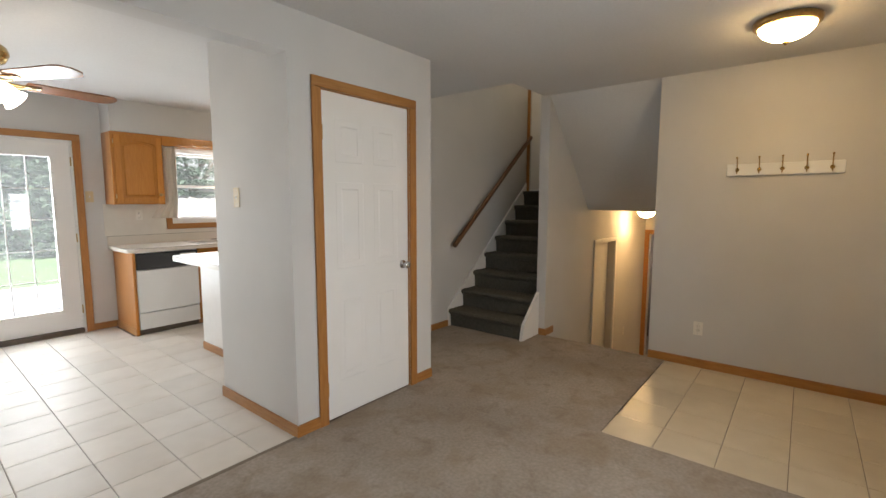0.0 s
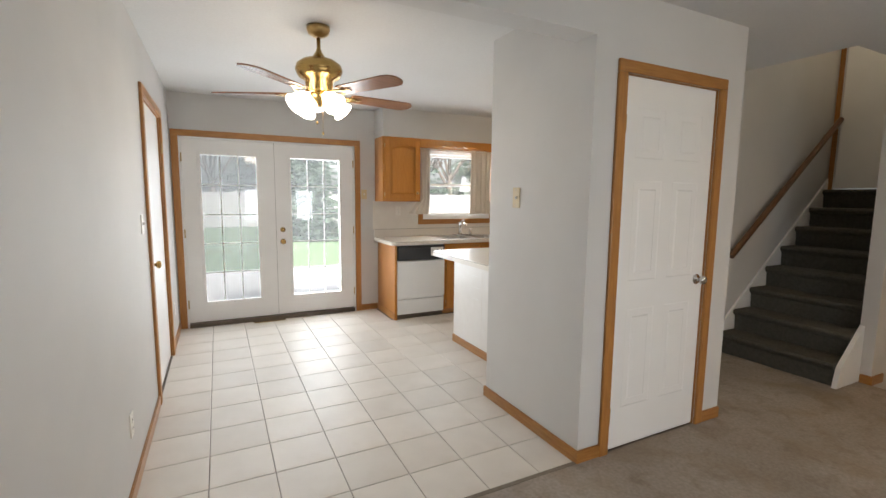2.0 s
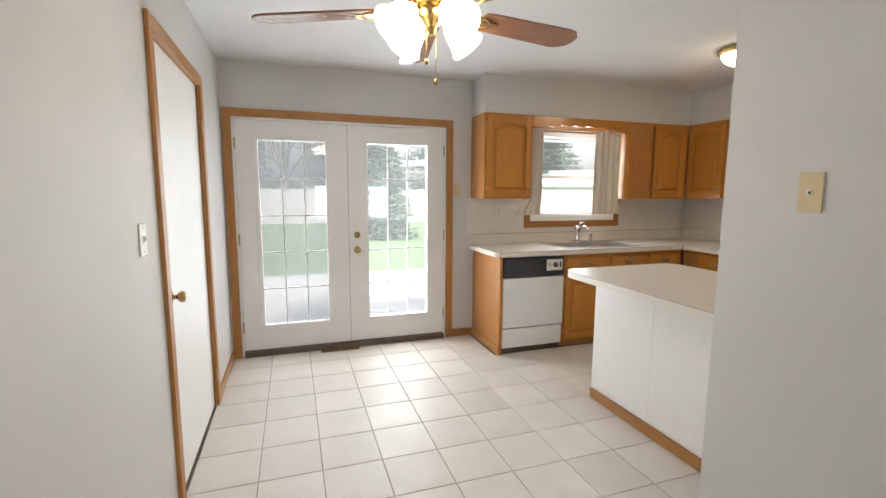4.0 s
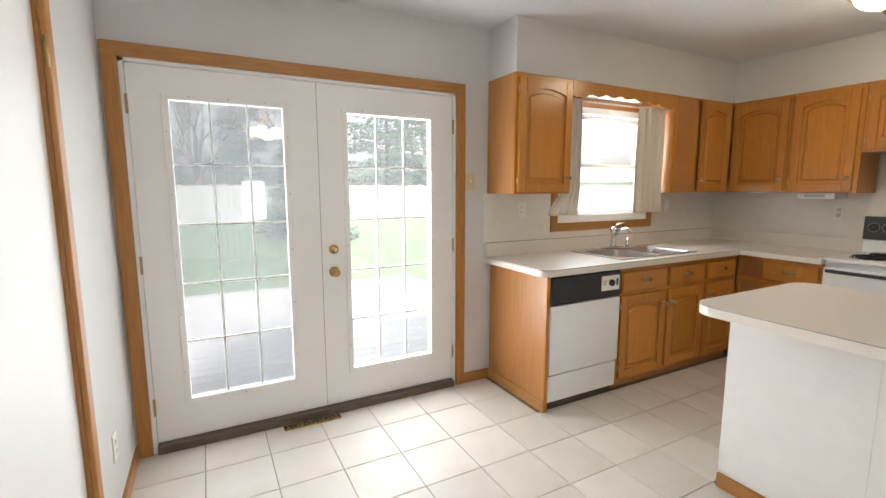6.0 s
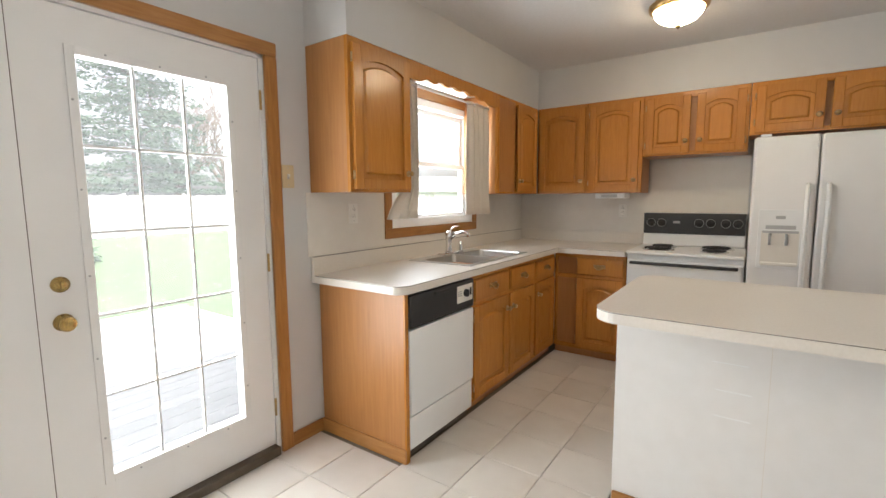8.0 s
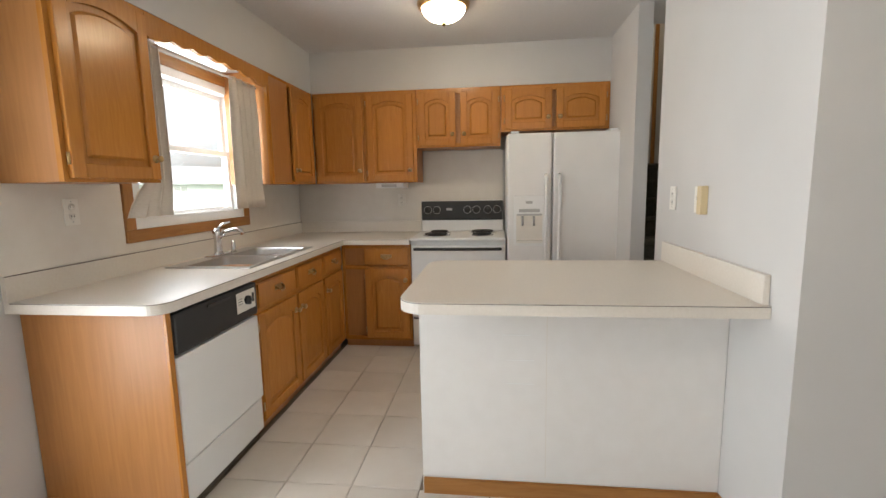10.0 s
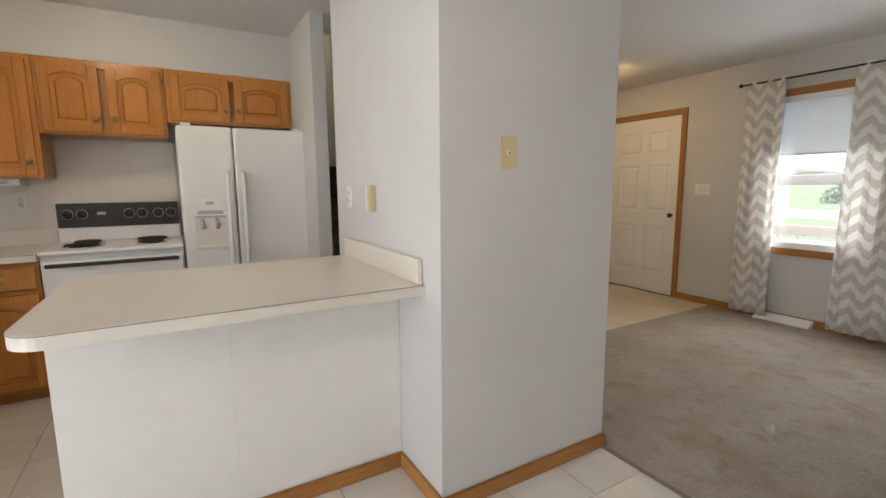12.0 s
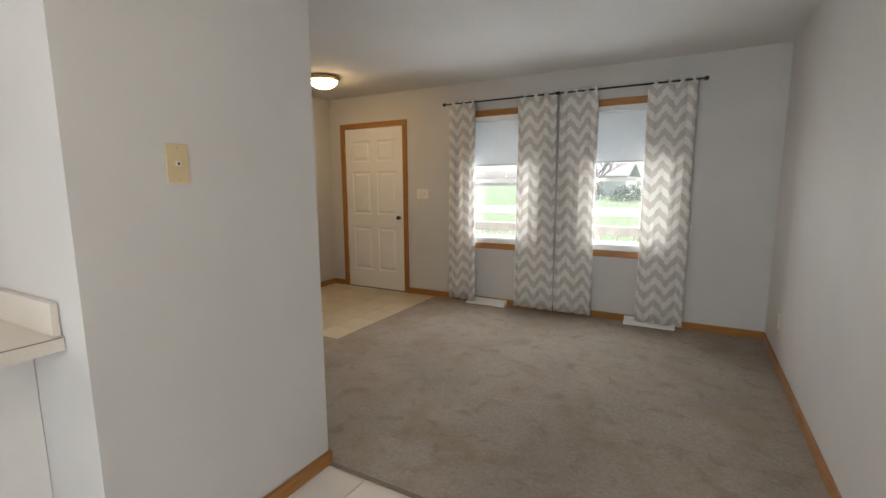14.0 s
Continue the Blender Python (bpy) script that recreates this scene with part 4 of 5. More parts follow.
for x0, x1, name in ((0.004, DV - 0.004, "freezer_door"), (DV + 0.004, FW - 0.004, "fridge_door")):
    bm = boxes((x0, x1, 0.0, 0.06, 0.10, 1.685), bevel=0.012)
    dr = part(name, bm, FRIDGE, fr)
    hx = x1 - 0.045 if name == "freezer_door" else x0 + 0.045
    bm = bmesh.new()
    tube(bm, [(hx, 0.0, 1.38), (hx, -0.035, 1.36), (hx, -0.045, 1.30), (hx, -0.045, 0.72), (hx, -0.035, 0.66), (hx, 0.0, 0.64)], 0.013)
    part("handle", bm, WHITE, dr, "white bow handle")
    if name == "freezer_door":
        disp = part("dispenser", boxes((0.05, 0.285, -0.006, 0.0, 0.845, 1.225), bevel=0.004), WHITE, dr)
        # No hollow here: the recess's shade is put into the plate's cream colour.
        part("recess", boxes((0.07, 0.265, -0.0075, -0.006, 0.87, 1.085)), SPLASH, disp, "flat cream plate coloured like a shaded recess")
        bm = bmesh.new()
        box(bm, 0.075, 0.26, -0.010, -0.0075, 1.075, 1.09)
        for x in (0.115, 0.20):
            tube(bm, [(x, -0.008, 1.07), (x, -0.02, 1.04), (x, -0.012, 1.0)], 0.008, 8)
        part("spouts", bm, GREYP, disp)
        part("drip_tray", boxes((0.075, 0.26, -0.03, -0.0075, 0.868, 0.888), bevel=0.003), PLATEW, disp)
        part("badge", boxes((0.14, 0.19, -0.0075, -0.006, 1.165, 1.185)), GREYP, disp)
        part("buttons", boxes((0.09, 0.245, -0.0085, -0.006, 1.10, 1.125), bevel=0.001), GREYP, disp)
for x in (0.03, FW - 0.09):
    part("hinge_cap", boxes((x, x + 0.06, 0.01, 0.12, 1.685, 1.702), bevel=0.004), WHITE, fr)
part("grille", boxes((0.01, FW - 0.01, 0.03, 0.07, 0.015, 0.09)), WHITE, fr)

# ---------------------------------------------------------------- little wall things


def plate(name, m, label, category, mat, w=0.07, h=0.115, kind="outlet", group=""):
    p = thing(name, m, label, category, group)
    part("plate", boxes((-w / 2, w / 2, -0.006, 0, -h / 2, h / 2), bevel=0.002), mat, p)
    if kind == "outlet":
        for z in (-0.02, 0.02):
            bm = bmesh.new()
            lathe(bm, [(0.016, 0), (0.016, 0.002), (0.001, 0.0022)], pose(0, -0.006, z, 90), 14)
            part("socket", bm, mat, p)
            part("slots", boxes((-0.007, -0.005, -0.0088, -0.008, z - 0.004, z + 0.006), (0.005, 0.007, -0.0088, -0.008, z - 0.004, z + 0.006)), BLACK, p)
    elif kind == "switch":
        k = max(1, round(w / 0.07))
        for i in range(k):
            x = (i - (k - 1) / 2) * 0.045
            part("toggle", boxes((x - 0.004, x + 0.004, -0.016, -0.006, -0.004, 0.012), bevel=0.001), PLATEW, p)
            part("slot", boxes((x - 0.006, x + 0.006, -0.0066, -0.006, -0.013, 0.013)), GREYP, p)
    elif kind == "jack":
        part("socket", boxes((-0.008, 0.008, -0.010, -0.006, -0.008, 0.008)), PLATEW, p)
        part("hole", boxes((-0.004, 0.004, -0.0104, -0.010, -0.005, 0.004)), BLACK, p)
    for z in (-h / 2 + 0.014, h / 2 - 0.014):
        bm = bmesh.new()
        lathe(bm, [(0.003, 0), (0.003, 0.001)], pose(0, -0.006, z, 90), 8)
        part("screw", bm, GREYP, p)
    return p


plate("phone_jack", FACE_W(PX, 3.188, 1.405), "ivory phone jack plate on the closet wall", "wall plate", IVORY, 0.072, 0.125, "jack")
plate("light_switch", FACE_S(2.262, YN, 1.425), "ivory light switch beside the french doors", "switch", IVORY, kind="switch")
plate("light_switch", FACE_E(XW, 4.07, 1.225), "white light switch beside the side door", "switch", PLATEW, kind="switch")
plate("light_switch", FACE_N(3.68, YS, 1.225), "ivory triple light switch beside the entry door", "switch", PLATEW, 0.16, 0.115, "switch")
plate("light_switch", FACE_N(3.02, PY1, 1.225), "white light switch above the peninsula", "switch", PLATEW, kind="switch")
plate("outlet", FACE_N(3.30, PY1, 1.225), "white outlet above the peninsula", "outlet", PLATEW)
th = thing("thermostat", FACE_N(2.955, PY1, 1.225), "ivory box on the plate above the peninsula", "thermostat")
part("cover", boxes((-0.02, 0.02, -0.03, 0, -0.06, 0.06), bevel=0.004), IVORY, th)
plate("outlet", FACE_E(XW, 3.33, 0.33), "white outlet low on the long wall", "outlet", PLATEW)
plate("outlet", FACE_E(XW, 0.10, 0.33), "white outlet low on the long wall", "outlet", PLATEW)
plate("outlet", FACE_E(XW, 5.72, 0.33), "white outlet beside the french doors", "outlet", PLATEW)
plate("outlet", FACE_S(2.70, YN - 0.006, 1.225), "cream outlet on the backsplash", "outlet", PLATEW)
plate("outlet", FACE_S(4.32, YN - 0.006, 1.225), "cream outlet on the backsplash", "outlet", PLATEW)
plate("outlet", FACE_W(XK - 0.006, 5.22, 1.19), "cream outlet on the backsplash", "outlet", PLATEW)
plate("outlet", FACE_W(XE, 0.98, 0.33), "white outlet below the coat hooks", "outlet", PLATEW)
plate("outlet", FACE_S(7.75, 2.37, -0.55), "white outlet in the lower hall", "outlet", PLATEW)

ur = thing("under_cabinet_radio", FACE_W(4.72, 5.42, UZ0), "slim white radio under the wall cabinet", "radio")
part("case", boxes((0.04, 0.28, 0.0, 0.2, -0.045, 0), bevel=0.005), WHITE, ur)
part("display", boxes((0.09, 0.22, -0.003, 0.0, -0.035, -0.012)), GREYP, ur)

hk = thing("coat_rack", FACE_W(XE, 0.85, 1.63), "white board with five brass coat hooks", "coat rack")
part("board", boxes((0.0, 0.70, -0.018, 0, -0.045, 0.045), bevel=0.005), WHITE, hk)
for i in range(5):
    x = 0.07 + 0.14 * i
    bm = bmesh.new()
    tube(bm, [(x, -0.018, -0.01), (x, -0.04, -0.03), (x, -0.055, -0.015), (x, -0.052, 0.0)], 0.004, 8)
    tube(bm, [(x, -0.018, 0.005), (x, -0.035, 0.02), (x, -0.05, 0.06), (x, -0.07, 0.085)], 0.004, 8)
    lathe(bm, [(0.001, 0), (0.014, 0), (0.014, 0.004), (0.001, 0.005)], pose(x, -0.018, -0.002, 90), 12)
    lathe(bm, [(0.001, -0.008), (0.007, -0.004), (0.007, 0.004), (0.001, 0.008)], pose(x, -0.07, 0.087), 10)
    part("hook", bm, BRASS, hk)


def dome_lamp(m, label, mat, r=0.165, rim_mat=BRONZE):
    """A flush ceiling lamp: metal rim and glowing bowl below the ceiling at z = 0."""
    l = thing("ceiling_light", m, label, "ceiling light")
    bm = bmesh.new()
    lathe(bm, [(0.001, 0), (r, 0), (r + 0.012, -0.01), (r + 0.006, -0.035), (r - 0.012, -0.045), (r - 0.02, -0.03), (0.001, -0.03)], seg=36)
    part("rim", bm, rim_mat, l)
    bm = bmesh.new()
    q = r - 0.016
    lathe(bm, [(q * math.cos(a), -0.034 - 0.085 * math.sin(a)) for a in (0, 0.2, 0.4, 0.65, 0.9, 1.15, 1.35, 1.5)] , seg=36)
    part("bowl", bm, mat, l, "glowing frosted glass bowl")
    bm = bmesh.new()
    lathe(bm, [(0.001, -0.118), (0.012, -0.12), (0.014, -0.128), (0.006, -0.14), (0.001, -0.144)], seg=14)
    part("finial", bm, BRASS, l)
    return l


dome_lamp(pose(3.84, 4.68, H), "lit flush ceiling light with a brass rim in the kitchen", DOME, 0.15)
dome_lamp(pose(4.23, 0.50, H), "lit flush ceiling light with a brass rim over the entry", DOME_L, 0.155)
dome_lamp(pose(7.60, 2.08, 1.28), "lit flush ceiling light in the lower hall", HALL, 0.13)
# Out of sight; added to brighten the stairwell and the door at its head.
dome_lamp(pose(5.75, 2.94, 3.95), "unseen flush ceiling light added to brighten the stair head", UPPER)

# ---------------------------------------------------------------- ceiling fan
FANX, FANY = 1.262, 3.785
fan = thing("ceiling_fan", pose(FANX, FANY, H), "antique brass ceiling fan with five dark wood blades and lit shades", "ceiling fan")
bm = bmesh.new()
lathe(bm, [(0.001, 0), (0.068, 0), (0.07, -0.02), (0.06, -0.045), (0.03, -0.062), (0.014, -0.066), (0.001, -0.066)], seg=28)
part("canopy", bm, BRONZE, fan)
bm = bmesh.new()
lathe(bm, [(0.012, -0.06), (0.012, -0.13), (0.016, -0.135), (0.02, -0.15), (0.045, -0.185), (0.055, -0.195)], seg=20)
part("downrod", bm, BRASS, fan)
bm = bmesh.new()
lathe(bm, [(0.05, -0.185), (0.10, -0.20), (0.133, -0.225), (0.14, -0.25), (0.14, -0.262), (0.134, -0.268), (0.134, -0.275), (0.12, -0.30), (0.085, -0.315), (0.08, -0.375), (0.06, -0.39), (0.001, -0.39)], seg=40)
part("motor_housing", bm, BRASS, fan, "domed antique brass motor housing")
bm = bmesh.new()
lathe(bm, [(0.001, -0.385), (0.05, -0.385), (0.055, -0.395), (0.055, -0.41), (0.04, -0.425), (0.02, -0.45), (0.012, -0.47), (0.001, -0.475)], seg=24)
part("light_hub", bm, BRASS, fan)
for k in range(5):
    a = 9.5 + 72 * k
    m = pose(0, 0, -0.395, 0, 0, a)
    bm = bmesh.new()
    outline = [(0.20, -0.052), (0.24, -0.058), (0.58, -0.070), (0.62, -0.062), (0.648, -0.035), (0.655, 0), (0.648, 0.035), (0.62, 0.062), (0.58, 0.070), (0.24, 0.058), (0.20, 0.052)]
    prism(bm, outline, "z", -0.004, 0.004)
    bmesh.ops.transform(bm, matrix=m @ pose(0, 0, 0, -9, 0, 0), verts=bm.verts)
    bl = part("blade", bm, BLADE, fan)
    bm = bmesh.new()
    for s in (-1, 1):
        tube(bm, [(0.085, s * 0.012, 0.005), (0.13, s * 0.045, -0.012), (0.19, s * 0.046, -0.008), (0.235, s * 0.02, -0.007), (0.25, 0, -0.007)], 0.006, 8)
    box(bm, 0.20, 0.27, -0.02, 0.02, -0.010, -0.005)
    bmesh.ops.transform(bm, matrix=m, verts=bm.verts)
    part("bracket", bm, BRASS, bl, "brass blade bracket")
for k in range(4):
    a = 20 + 90 * k
    m = pose(0, 0, -0.395, 0, 0, a) @ pose(0.06, 0, 0, 0, 128, 0)
    bm = bmesh.new()
    tube(bm, [(0.03, 0, -0.40), (0.05, 0, -0.405), (0.075, 0, -0.41)], 0.01, 8)
    bmesh.ops.transform(bm, matrix=pose(0, 0, 0, 0, 0, a), verts=bm.verts)
    arm = part("lamp_arm", bm, BRASS, fan)
    bm = bmesh.new()
    lathe(bm, [(0.016, 0.02), (0.03, 0.03), (0.045, 0.06), (0.05, 0.09), (0.053, 0.115), (0.066, 0.14), (0.063, 0.14), (0.05, 0.115), (0.046, 0.09), (0.04, 0.06), (0.001, 0.035)], m, 20)
    part("shade", bm, SHADE_M, arm, "glowing frosted tulip glass shade")
bm = bmesh.new()
tube(bm, [(0.02, 0.01, -0.44), (0.02, 0.01, -0.62)], 0.0015, 6)
lathe(bm, [(0.001, 0.012), (0.007, 0.006), (0.007, -0.006), (0.001, -0.012)], pose(0.02, 0.01, -0.63), 10)
tube(bm, [(-0.02, -0.012, -0.44), (-0.02, -0.012, -0.56)], 0.0015, 6)
lathe(bm, [(0.001, 0.012), (0.007, 0.006), (0.007, -0.006), (0.001, -0.012)], pose(-0.02, -0.012, -0.57), 10)
part("pull_chain", bm, BRASS, fan)

# ---------------------------------------------------------------- stairs
RUN, RISE, SX = 0.2325, 0.1906, 4.77
stairs = structure("stairs", boxes((SX + 0.02, 6.50, 2.475, 3.36, -0.05, 0.02)), STAIRC, "dark carpeted stairs to the upper floor", "stairs")
for i in range(8):
    x0, z1 = SX + RUN * i, RISE * (i + 1)
    bm = bmesh.new()
    pts = [(x0 + 0.02, 0.0 if i == 0 else z1 - RISE - 0.02), (x0 + 0.012, z1 - 0.06), (x0 - 0.012, z1 - 0.045), (x0 - 0.022, z1 - 0.022), (x0 - 0.014, z1 - 0.004), (x0 + 0.01, z1), (x0 + RUN + 0.03 if i < 7 else 6.50, z1), (x0 + RUN + 0.03 if i < 7 else 6.50, 0.0 if i == 0 else z1 - RISE - 0.02)]
    prism(bm, pts, "y", 2.475, 3.36)
    part("step", bm, STAIRC, stairs)
bm = bmesh.new()
prism(bm, [(SX - 0.02, 0), (SX - 0.02, 0.20), (6.49, 0.20 + RISE / RUN * (6.49 - SX) + 0.03), (6.49, 1.40), (6.4, 1.3), (SX + 0.35, 0)], "y", 3.362, 3.379)
structure("skirt_board", bm, DOORW, "white skirt board along the stairs", "trim")
bm = bmesh.new()
prism(bm, [(SX - 0.02, 0), (SX + 0.02, 0.16), (5.10, 0.45), (5.10, 0)], "y", 2.44, 2.473)
structure("skirt_board", bm, DOORW, "white skirt board beside the lowest steps", "trim")
rail = thing("handrail", pose(0, 0, 0), "dark wooden handrail on the stair wall", "handrail")
bm = bmesh.new()
d = Vector((6.52 - 4.79, 0, 2.29 - 0.91)).normalized()
up = Vector((-d.z, 0, d.x))
a, b = Vector((4.77, 3.30, 0.90)), Vector((6.46, 3.30, 2.245))
rings = []
for p in (a, b):
    rings.append([bm.verts.new(p + up * u + Vector((0, v, 0))) for u, v in ((-0.022, -0.018), (-0.012, -0.022), (0.014, -0.022), (0.022, -0.012), (0.022, 0.012), (0.014, 0.022), (-0.012, 0.022), (-0.022, 0.018))])
for i in range(8):
    bm.faces.new((rings[0][i], rings[0][(i + 1) % 8], rings[1][(i + 1) % 8], rings[1][i]))
bm.faces.new(rings[0]), bm.faces.new(rings[1])
bmesh.ops.recalc_face_normals(bm, faces=bm.faces)
part("rail", bm, DARKWOOD, rail)
for t in (0.08, 0.5, 0.92):
    p = a.lerp(b, t)
    bm = bmesh.new()
    tube(bm, [(p.x, 3.38, p.z - 0.06), (p.x, 3.33, p.z - 0.06), (p.x, 3.30, p.z - 0.02)], 0.007, 8)
    part("bracket", bm, BRASS, rail)
# bifold door at the head of the stairs
bd = thing("door_bifold", FACE_W(6.50, 2.95, 1.525), "closed white bifold door with oak casing at the stair head", "door", kind="structure")
casing(bd, 0.76, 2.035, 0.042)
for x0, x1 in ((-0.378, -0.003), (0.003, 0.378)):
    part("leaf", boxes((x0, x1, 0.01, 0.04, 0.01, 2.03), bevel=0.003), DOORW, bd)
part("meeting_strip", boxes((-0.012, 0.012, 0.004, 0.0095, 0.01, 2.03)), OAK, bd)
knob(bd, 0.10, 0.01, 0.92, BRONZE, 0.015)
# lower flight and hall
low = structure("stairs_lower", boxes((5.10, 5.13, 1.36, 2.37, -1.18, -0.02)), STAIRC, "carpeted stairs down to the lower hall", "stairs")
for i in range(5):
    part("step", boxes((5.13 + 0.24 * i, 5.13 + 0.24 * (i + 1), 1.36, 2.37, -1.18, -0.197 * (i + 1))), STAIRC, low)
dl = thing("door_lower", FACE_S(6.83, 2.37, -1.18), "closed white sliding doors with white casing", "door", kind="structure")
casing(dl, 0.74, 2.03, 0.055, mat=DOORW, mat_h=DOORW)
part("leaf", boxes((-0.36, 0.10, 0.05, 0.085, 0.01, 2.02)), DOORW, dl)
part("leaf", boxes((0.02, 0.36, 0.09, 0.125, 0.01, 2.02)), DOORW, dl)
de = thing("door_hall_end", FACE_W(8.70, 1.90, -1.18), "open doorway with oak casing to a dark room", "doorway", kind="structure")
casing(de, 0.80, 2.04, 0.07)

# ---------------------------------------------------------------- curtains and registers


def cloth(bm, x0, x1, z0, z1, y, folds, depth, seed, flare=1.0, tail=0.0):
    """A hanging cloth in soft folds with its own measure along the cloth as UV, sewn shut with a thin back."""
    uv = bm.loops.layers.uv.new("UVMap")
    nx, nz = folds * 10, 14
    rng = random.Random(seed)
    ph = [rng.uniform(-0.5, 0.5) for _ in range(8)]
    vs, us = [], []
    width = (x1 - x0) * 1.3
    for j in range(nz + 1):
        w = j / nz
        row = []
        spread = 1 + (flare - 1) * w
        for i in range(nx + 1):
            u = i / nx
            c = (x0 + x1) / 2 + (u - 0.5) * (x1 - x0) * spread
            c += tail * max(0.0, (w - 0.82) / 0.18) ** 0.5 * (1 - u if tail < 0 else u)
            wob = math.sin(2 * math.pi * folds * u + ph[0] + 0.6 * math.sin(2 * w + ph[1] + 5 * u))
            d = depth * (0.35 + 0.65 * min(1, w * 3 + 0.2)) * (0.75 + 0.25 * math.sin(7 * u + ph[2]))
            x = c + 0.25 * depth * math.sin(4 * math.pi * folds * u + ph[3])
            row.append(bm.verts.new((x, y + d * wob, z1 + (z0 - z1) * w)))
        vs.append(row)
    for j in range(nz):
        for i in range(nx):
            f = bm.faces.new((vs[j][i], vs[j + 1][i], vs[j + 1][i + 1], vs[j][i + 1]))
            f.smooth = True
            for l, (p, q) in zip(f.loops, ((i, j), (i, j + 1), (i + 1, j + 1), (i + 1, j))):
                l[uv].uv = (p / nx * width + seed * 0.03, z1 + (z0 - z1) * q / nz)
    return bm


def curtain(name, x0, x1, z0, z1, y, folds, depth, mat, seed, label, group, flare=1.0, tail=0.0):
    bm = cloth(bmesh.new(), x0, x1, z0, z1, y, folds, depth, seed, flare, tail)
    ob = solid(name, bm, mat, label, "curtain", group)
    md = ob.modifiers.new("thickness", "SOLIDIFY")
    md.thickness = 0.002
    return ob


RY = YS + 0.075
for k, (x0, x1, folds) in enumerate(((2.965, 3.285, 4), (2.085, 2.485, 5), (1.70, 2.06, 5), (0.90, 1.285, 5))):
    curtain("curtain", x0, x1, 0.035, 2.225, RY, folds - 1, 0.024, CHEVRON, k + 1, "white curtain with warm grey chevrons hung on a rod", "living room curtains", 1.04)
for x0, x1 in ((2.10, 3.32), (0.86, 2.075)):
    rod = thing("curtain_rod", pose(0, 0, 0), "thin black curtain rod", "curtain rod", "curtain rods")
    bm = bmesh.new()
    tube(bm, [(x0, RY, 2.20), (x1, RY, 2.20)], 0.008)
    part("rod", bm, BLACKM, rod)
    for x, s in ((x0, -1), (x1, 1)):
        bm = bmesh.new()
        lathe(bm, [(0.001, 0), (0.012, 0.004), (0.019, 0.018), (0.016, 0.032), (0.001, 0.04)], pose(x, RY, 2.20, 0, 90 * s, 0), 14)
        part("finial", bm, BLACKM, rod)
        b2 = bmesh.new()
        tube(b2, [(x - s * 0.03, YS, 2.20), (x - s * 0.03, RY, 2.20)], 0.006, 8)
        part("bracket", b2, BLACKM, rod)
SHADE_CLOTH = material("grey_roller_shade", (0.62, 0.63, 0.64), 0.9, alt=(0.58, 0.59, 0.60), scale=30)
sn = SHADE_CLOTH.node_tree
glow, both = sn.nodes.new("ShaderNodeBsdfTranslucent"), sn.nodes.new("ShaderNodeMixShader")
glow.inputs["Color"].default_value = (0.55, 0.57, 0.58, 1)
both.inputs[0].default_value = 0.22
sn.links.new(sn.nodes["Principled BSDF"].outputs[0], both.inputs[1])
sn.links.new(glow.outputs[0], both.inputs[2])
sn.links.new(both.outputs[0], sn.nodes["Material Output"].inputs["Surface"])
for a, b in LW:
    rs = thing("roller_shade", pose(0, 0, 0), "half-drawn grey roller shade in the window", "roller shade", "roller shades")
    part("cloth", boxes((a + 0.05, b - 0.05, YS - 0.016, YS - 0.014, 1.545, 2.045)), SHADE_CLOTH, rs)
    part("hem_bar", boxes((a + 0.05, b - 0.05, YS - 0.018, YS - 0.012, 1.53, 1.545), bevel=0.001), GREYP, rs)
curtain("kitchen_curtain", 2.895, 3.03, 1.19, 2.00, 5.975, 3, 0.024, LINEN, 11, "oatmeal linen cafe curtain drawn aside", "kitchen curtains", 1.0, -0.14)
curtain("kitchen_curtain", 3.62, 3.91, 1.19, 2.00, 5.975, 4, 0.026, LINEN, 12, "oatmeal linen cafe curtain drawn aside", "kitchen curtains", 1.0, 0.03)
bm = bmesh.new()
tube(bm, [(2.871, 5.975, 1.985), (3.929, 5.975, 1.985)], 0.006)
solid("curtain_rod", bm, WHITE, "thin white rod behind the valance", "curtain rod")


def register(m, w, label, mat):
    r = thing("floor_register", m, label, "vent", "vents")
    bm = bmesh.new()
    prism(bm, [(0.0, 0.0), (-0.11, 0.0), (-0.108, 0.012), (-0.02, 0.062), (0.0, 0.062)], "x", 0, w)
    part("cover", bm, mat, r)
    for i in range(9):
        x = 0.03 + (w - 0.06) * i / 8
        b2 = bmesh.new()
        prism(b2, [(-0.098, 0.015), (-0.099, 0.019), (-0.030, 0.0585), (-0.029, 0.0545)], "x", x - 0.004, x + 0.004)
        part("louvre", b2, VINYL, r)


# these lean back against the wall at local y = 0
register(FACE_N(3.05, YS + 0.001), 0.45, "white sloped baseboard register", WHITE)
register(FACE_N(1.385, YS + 0.001), 0.44, "white sloped baseboard register", WHITE)
fr2 = thing("brass_floor_vent", pose(0.98, 6.115, 0.0), "narrow brass floor vent by the french doors", "vent")
part("frame", boxes((0, 0.33, 0, 0.055, 0, 0.006), bevel=0.002), BRASS, fr2)
for i in range(12):
    part("slot", boxes((0.02 + 0.025 * i, 0.035 + 0.025 * i, 0.012, 0.043, 0.006, 0.0065)), THRESH, fr2)

# ---------------------------------------------------------------- outdoors
structure("ground", boxes((-400, 4.9, -400, 400, -0.45, -0.32), (10.1, 400, -400, 400, -0.45, -0.32), (4.9, 10.1, -400, 0.9, -0.45, -0.32), (4.9, 10.1, 3.8, 400, -0.45, -0.32)), LAWN, "spring lawn around the house", "ground")
structure("road", boxes((-120, 120, -28, -20, -0.32, -0.30)), ROAD, "pale concrete road beyond the front lawn", "road")
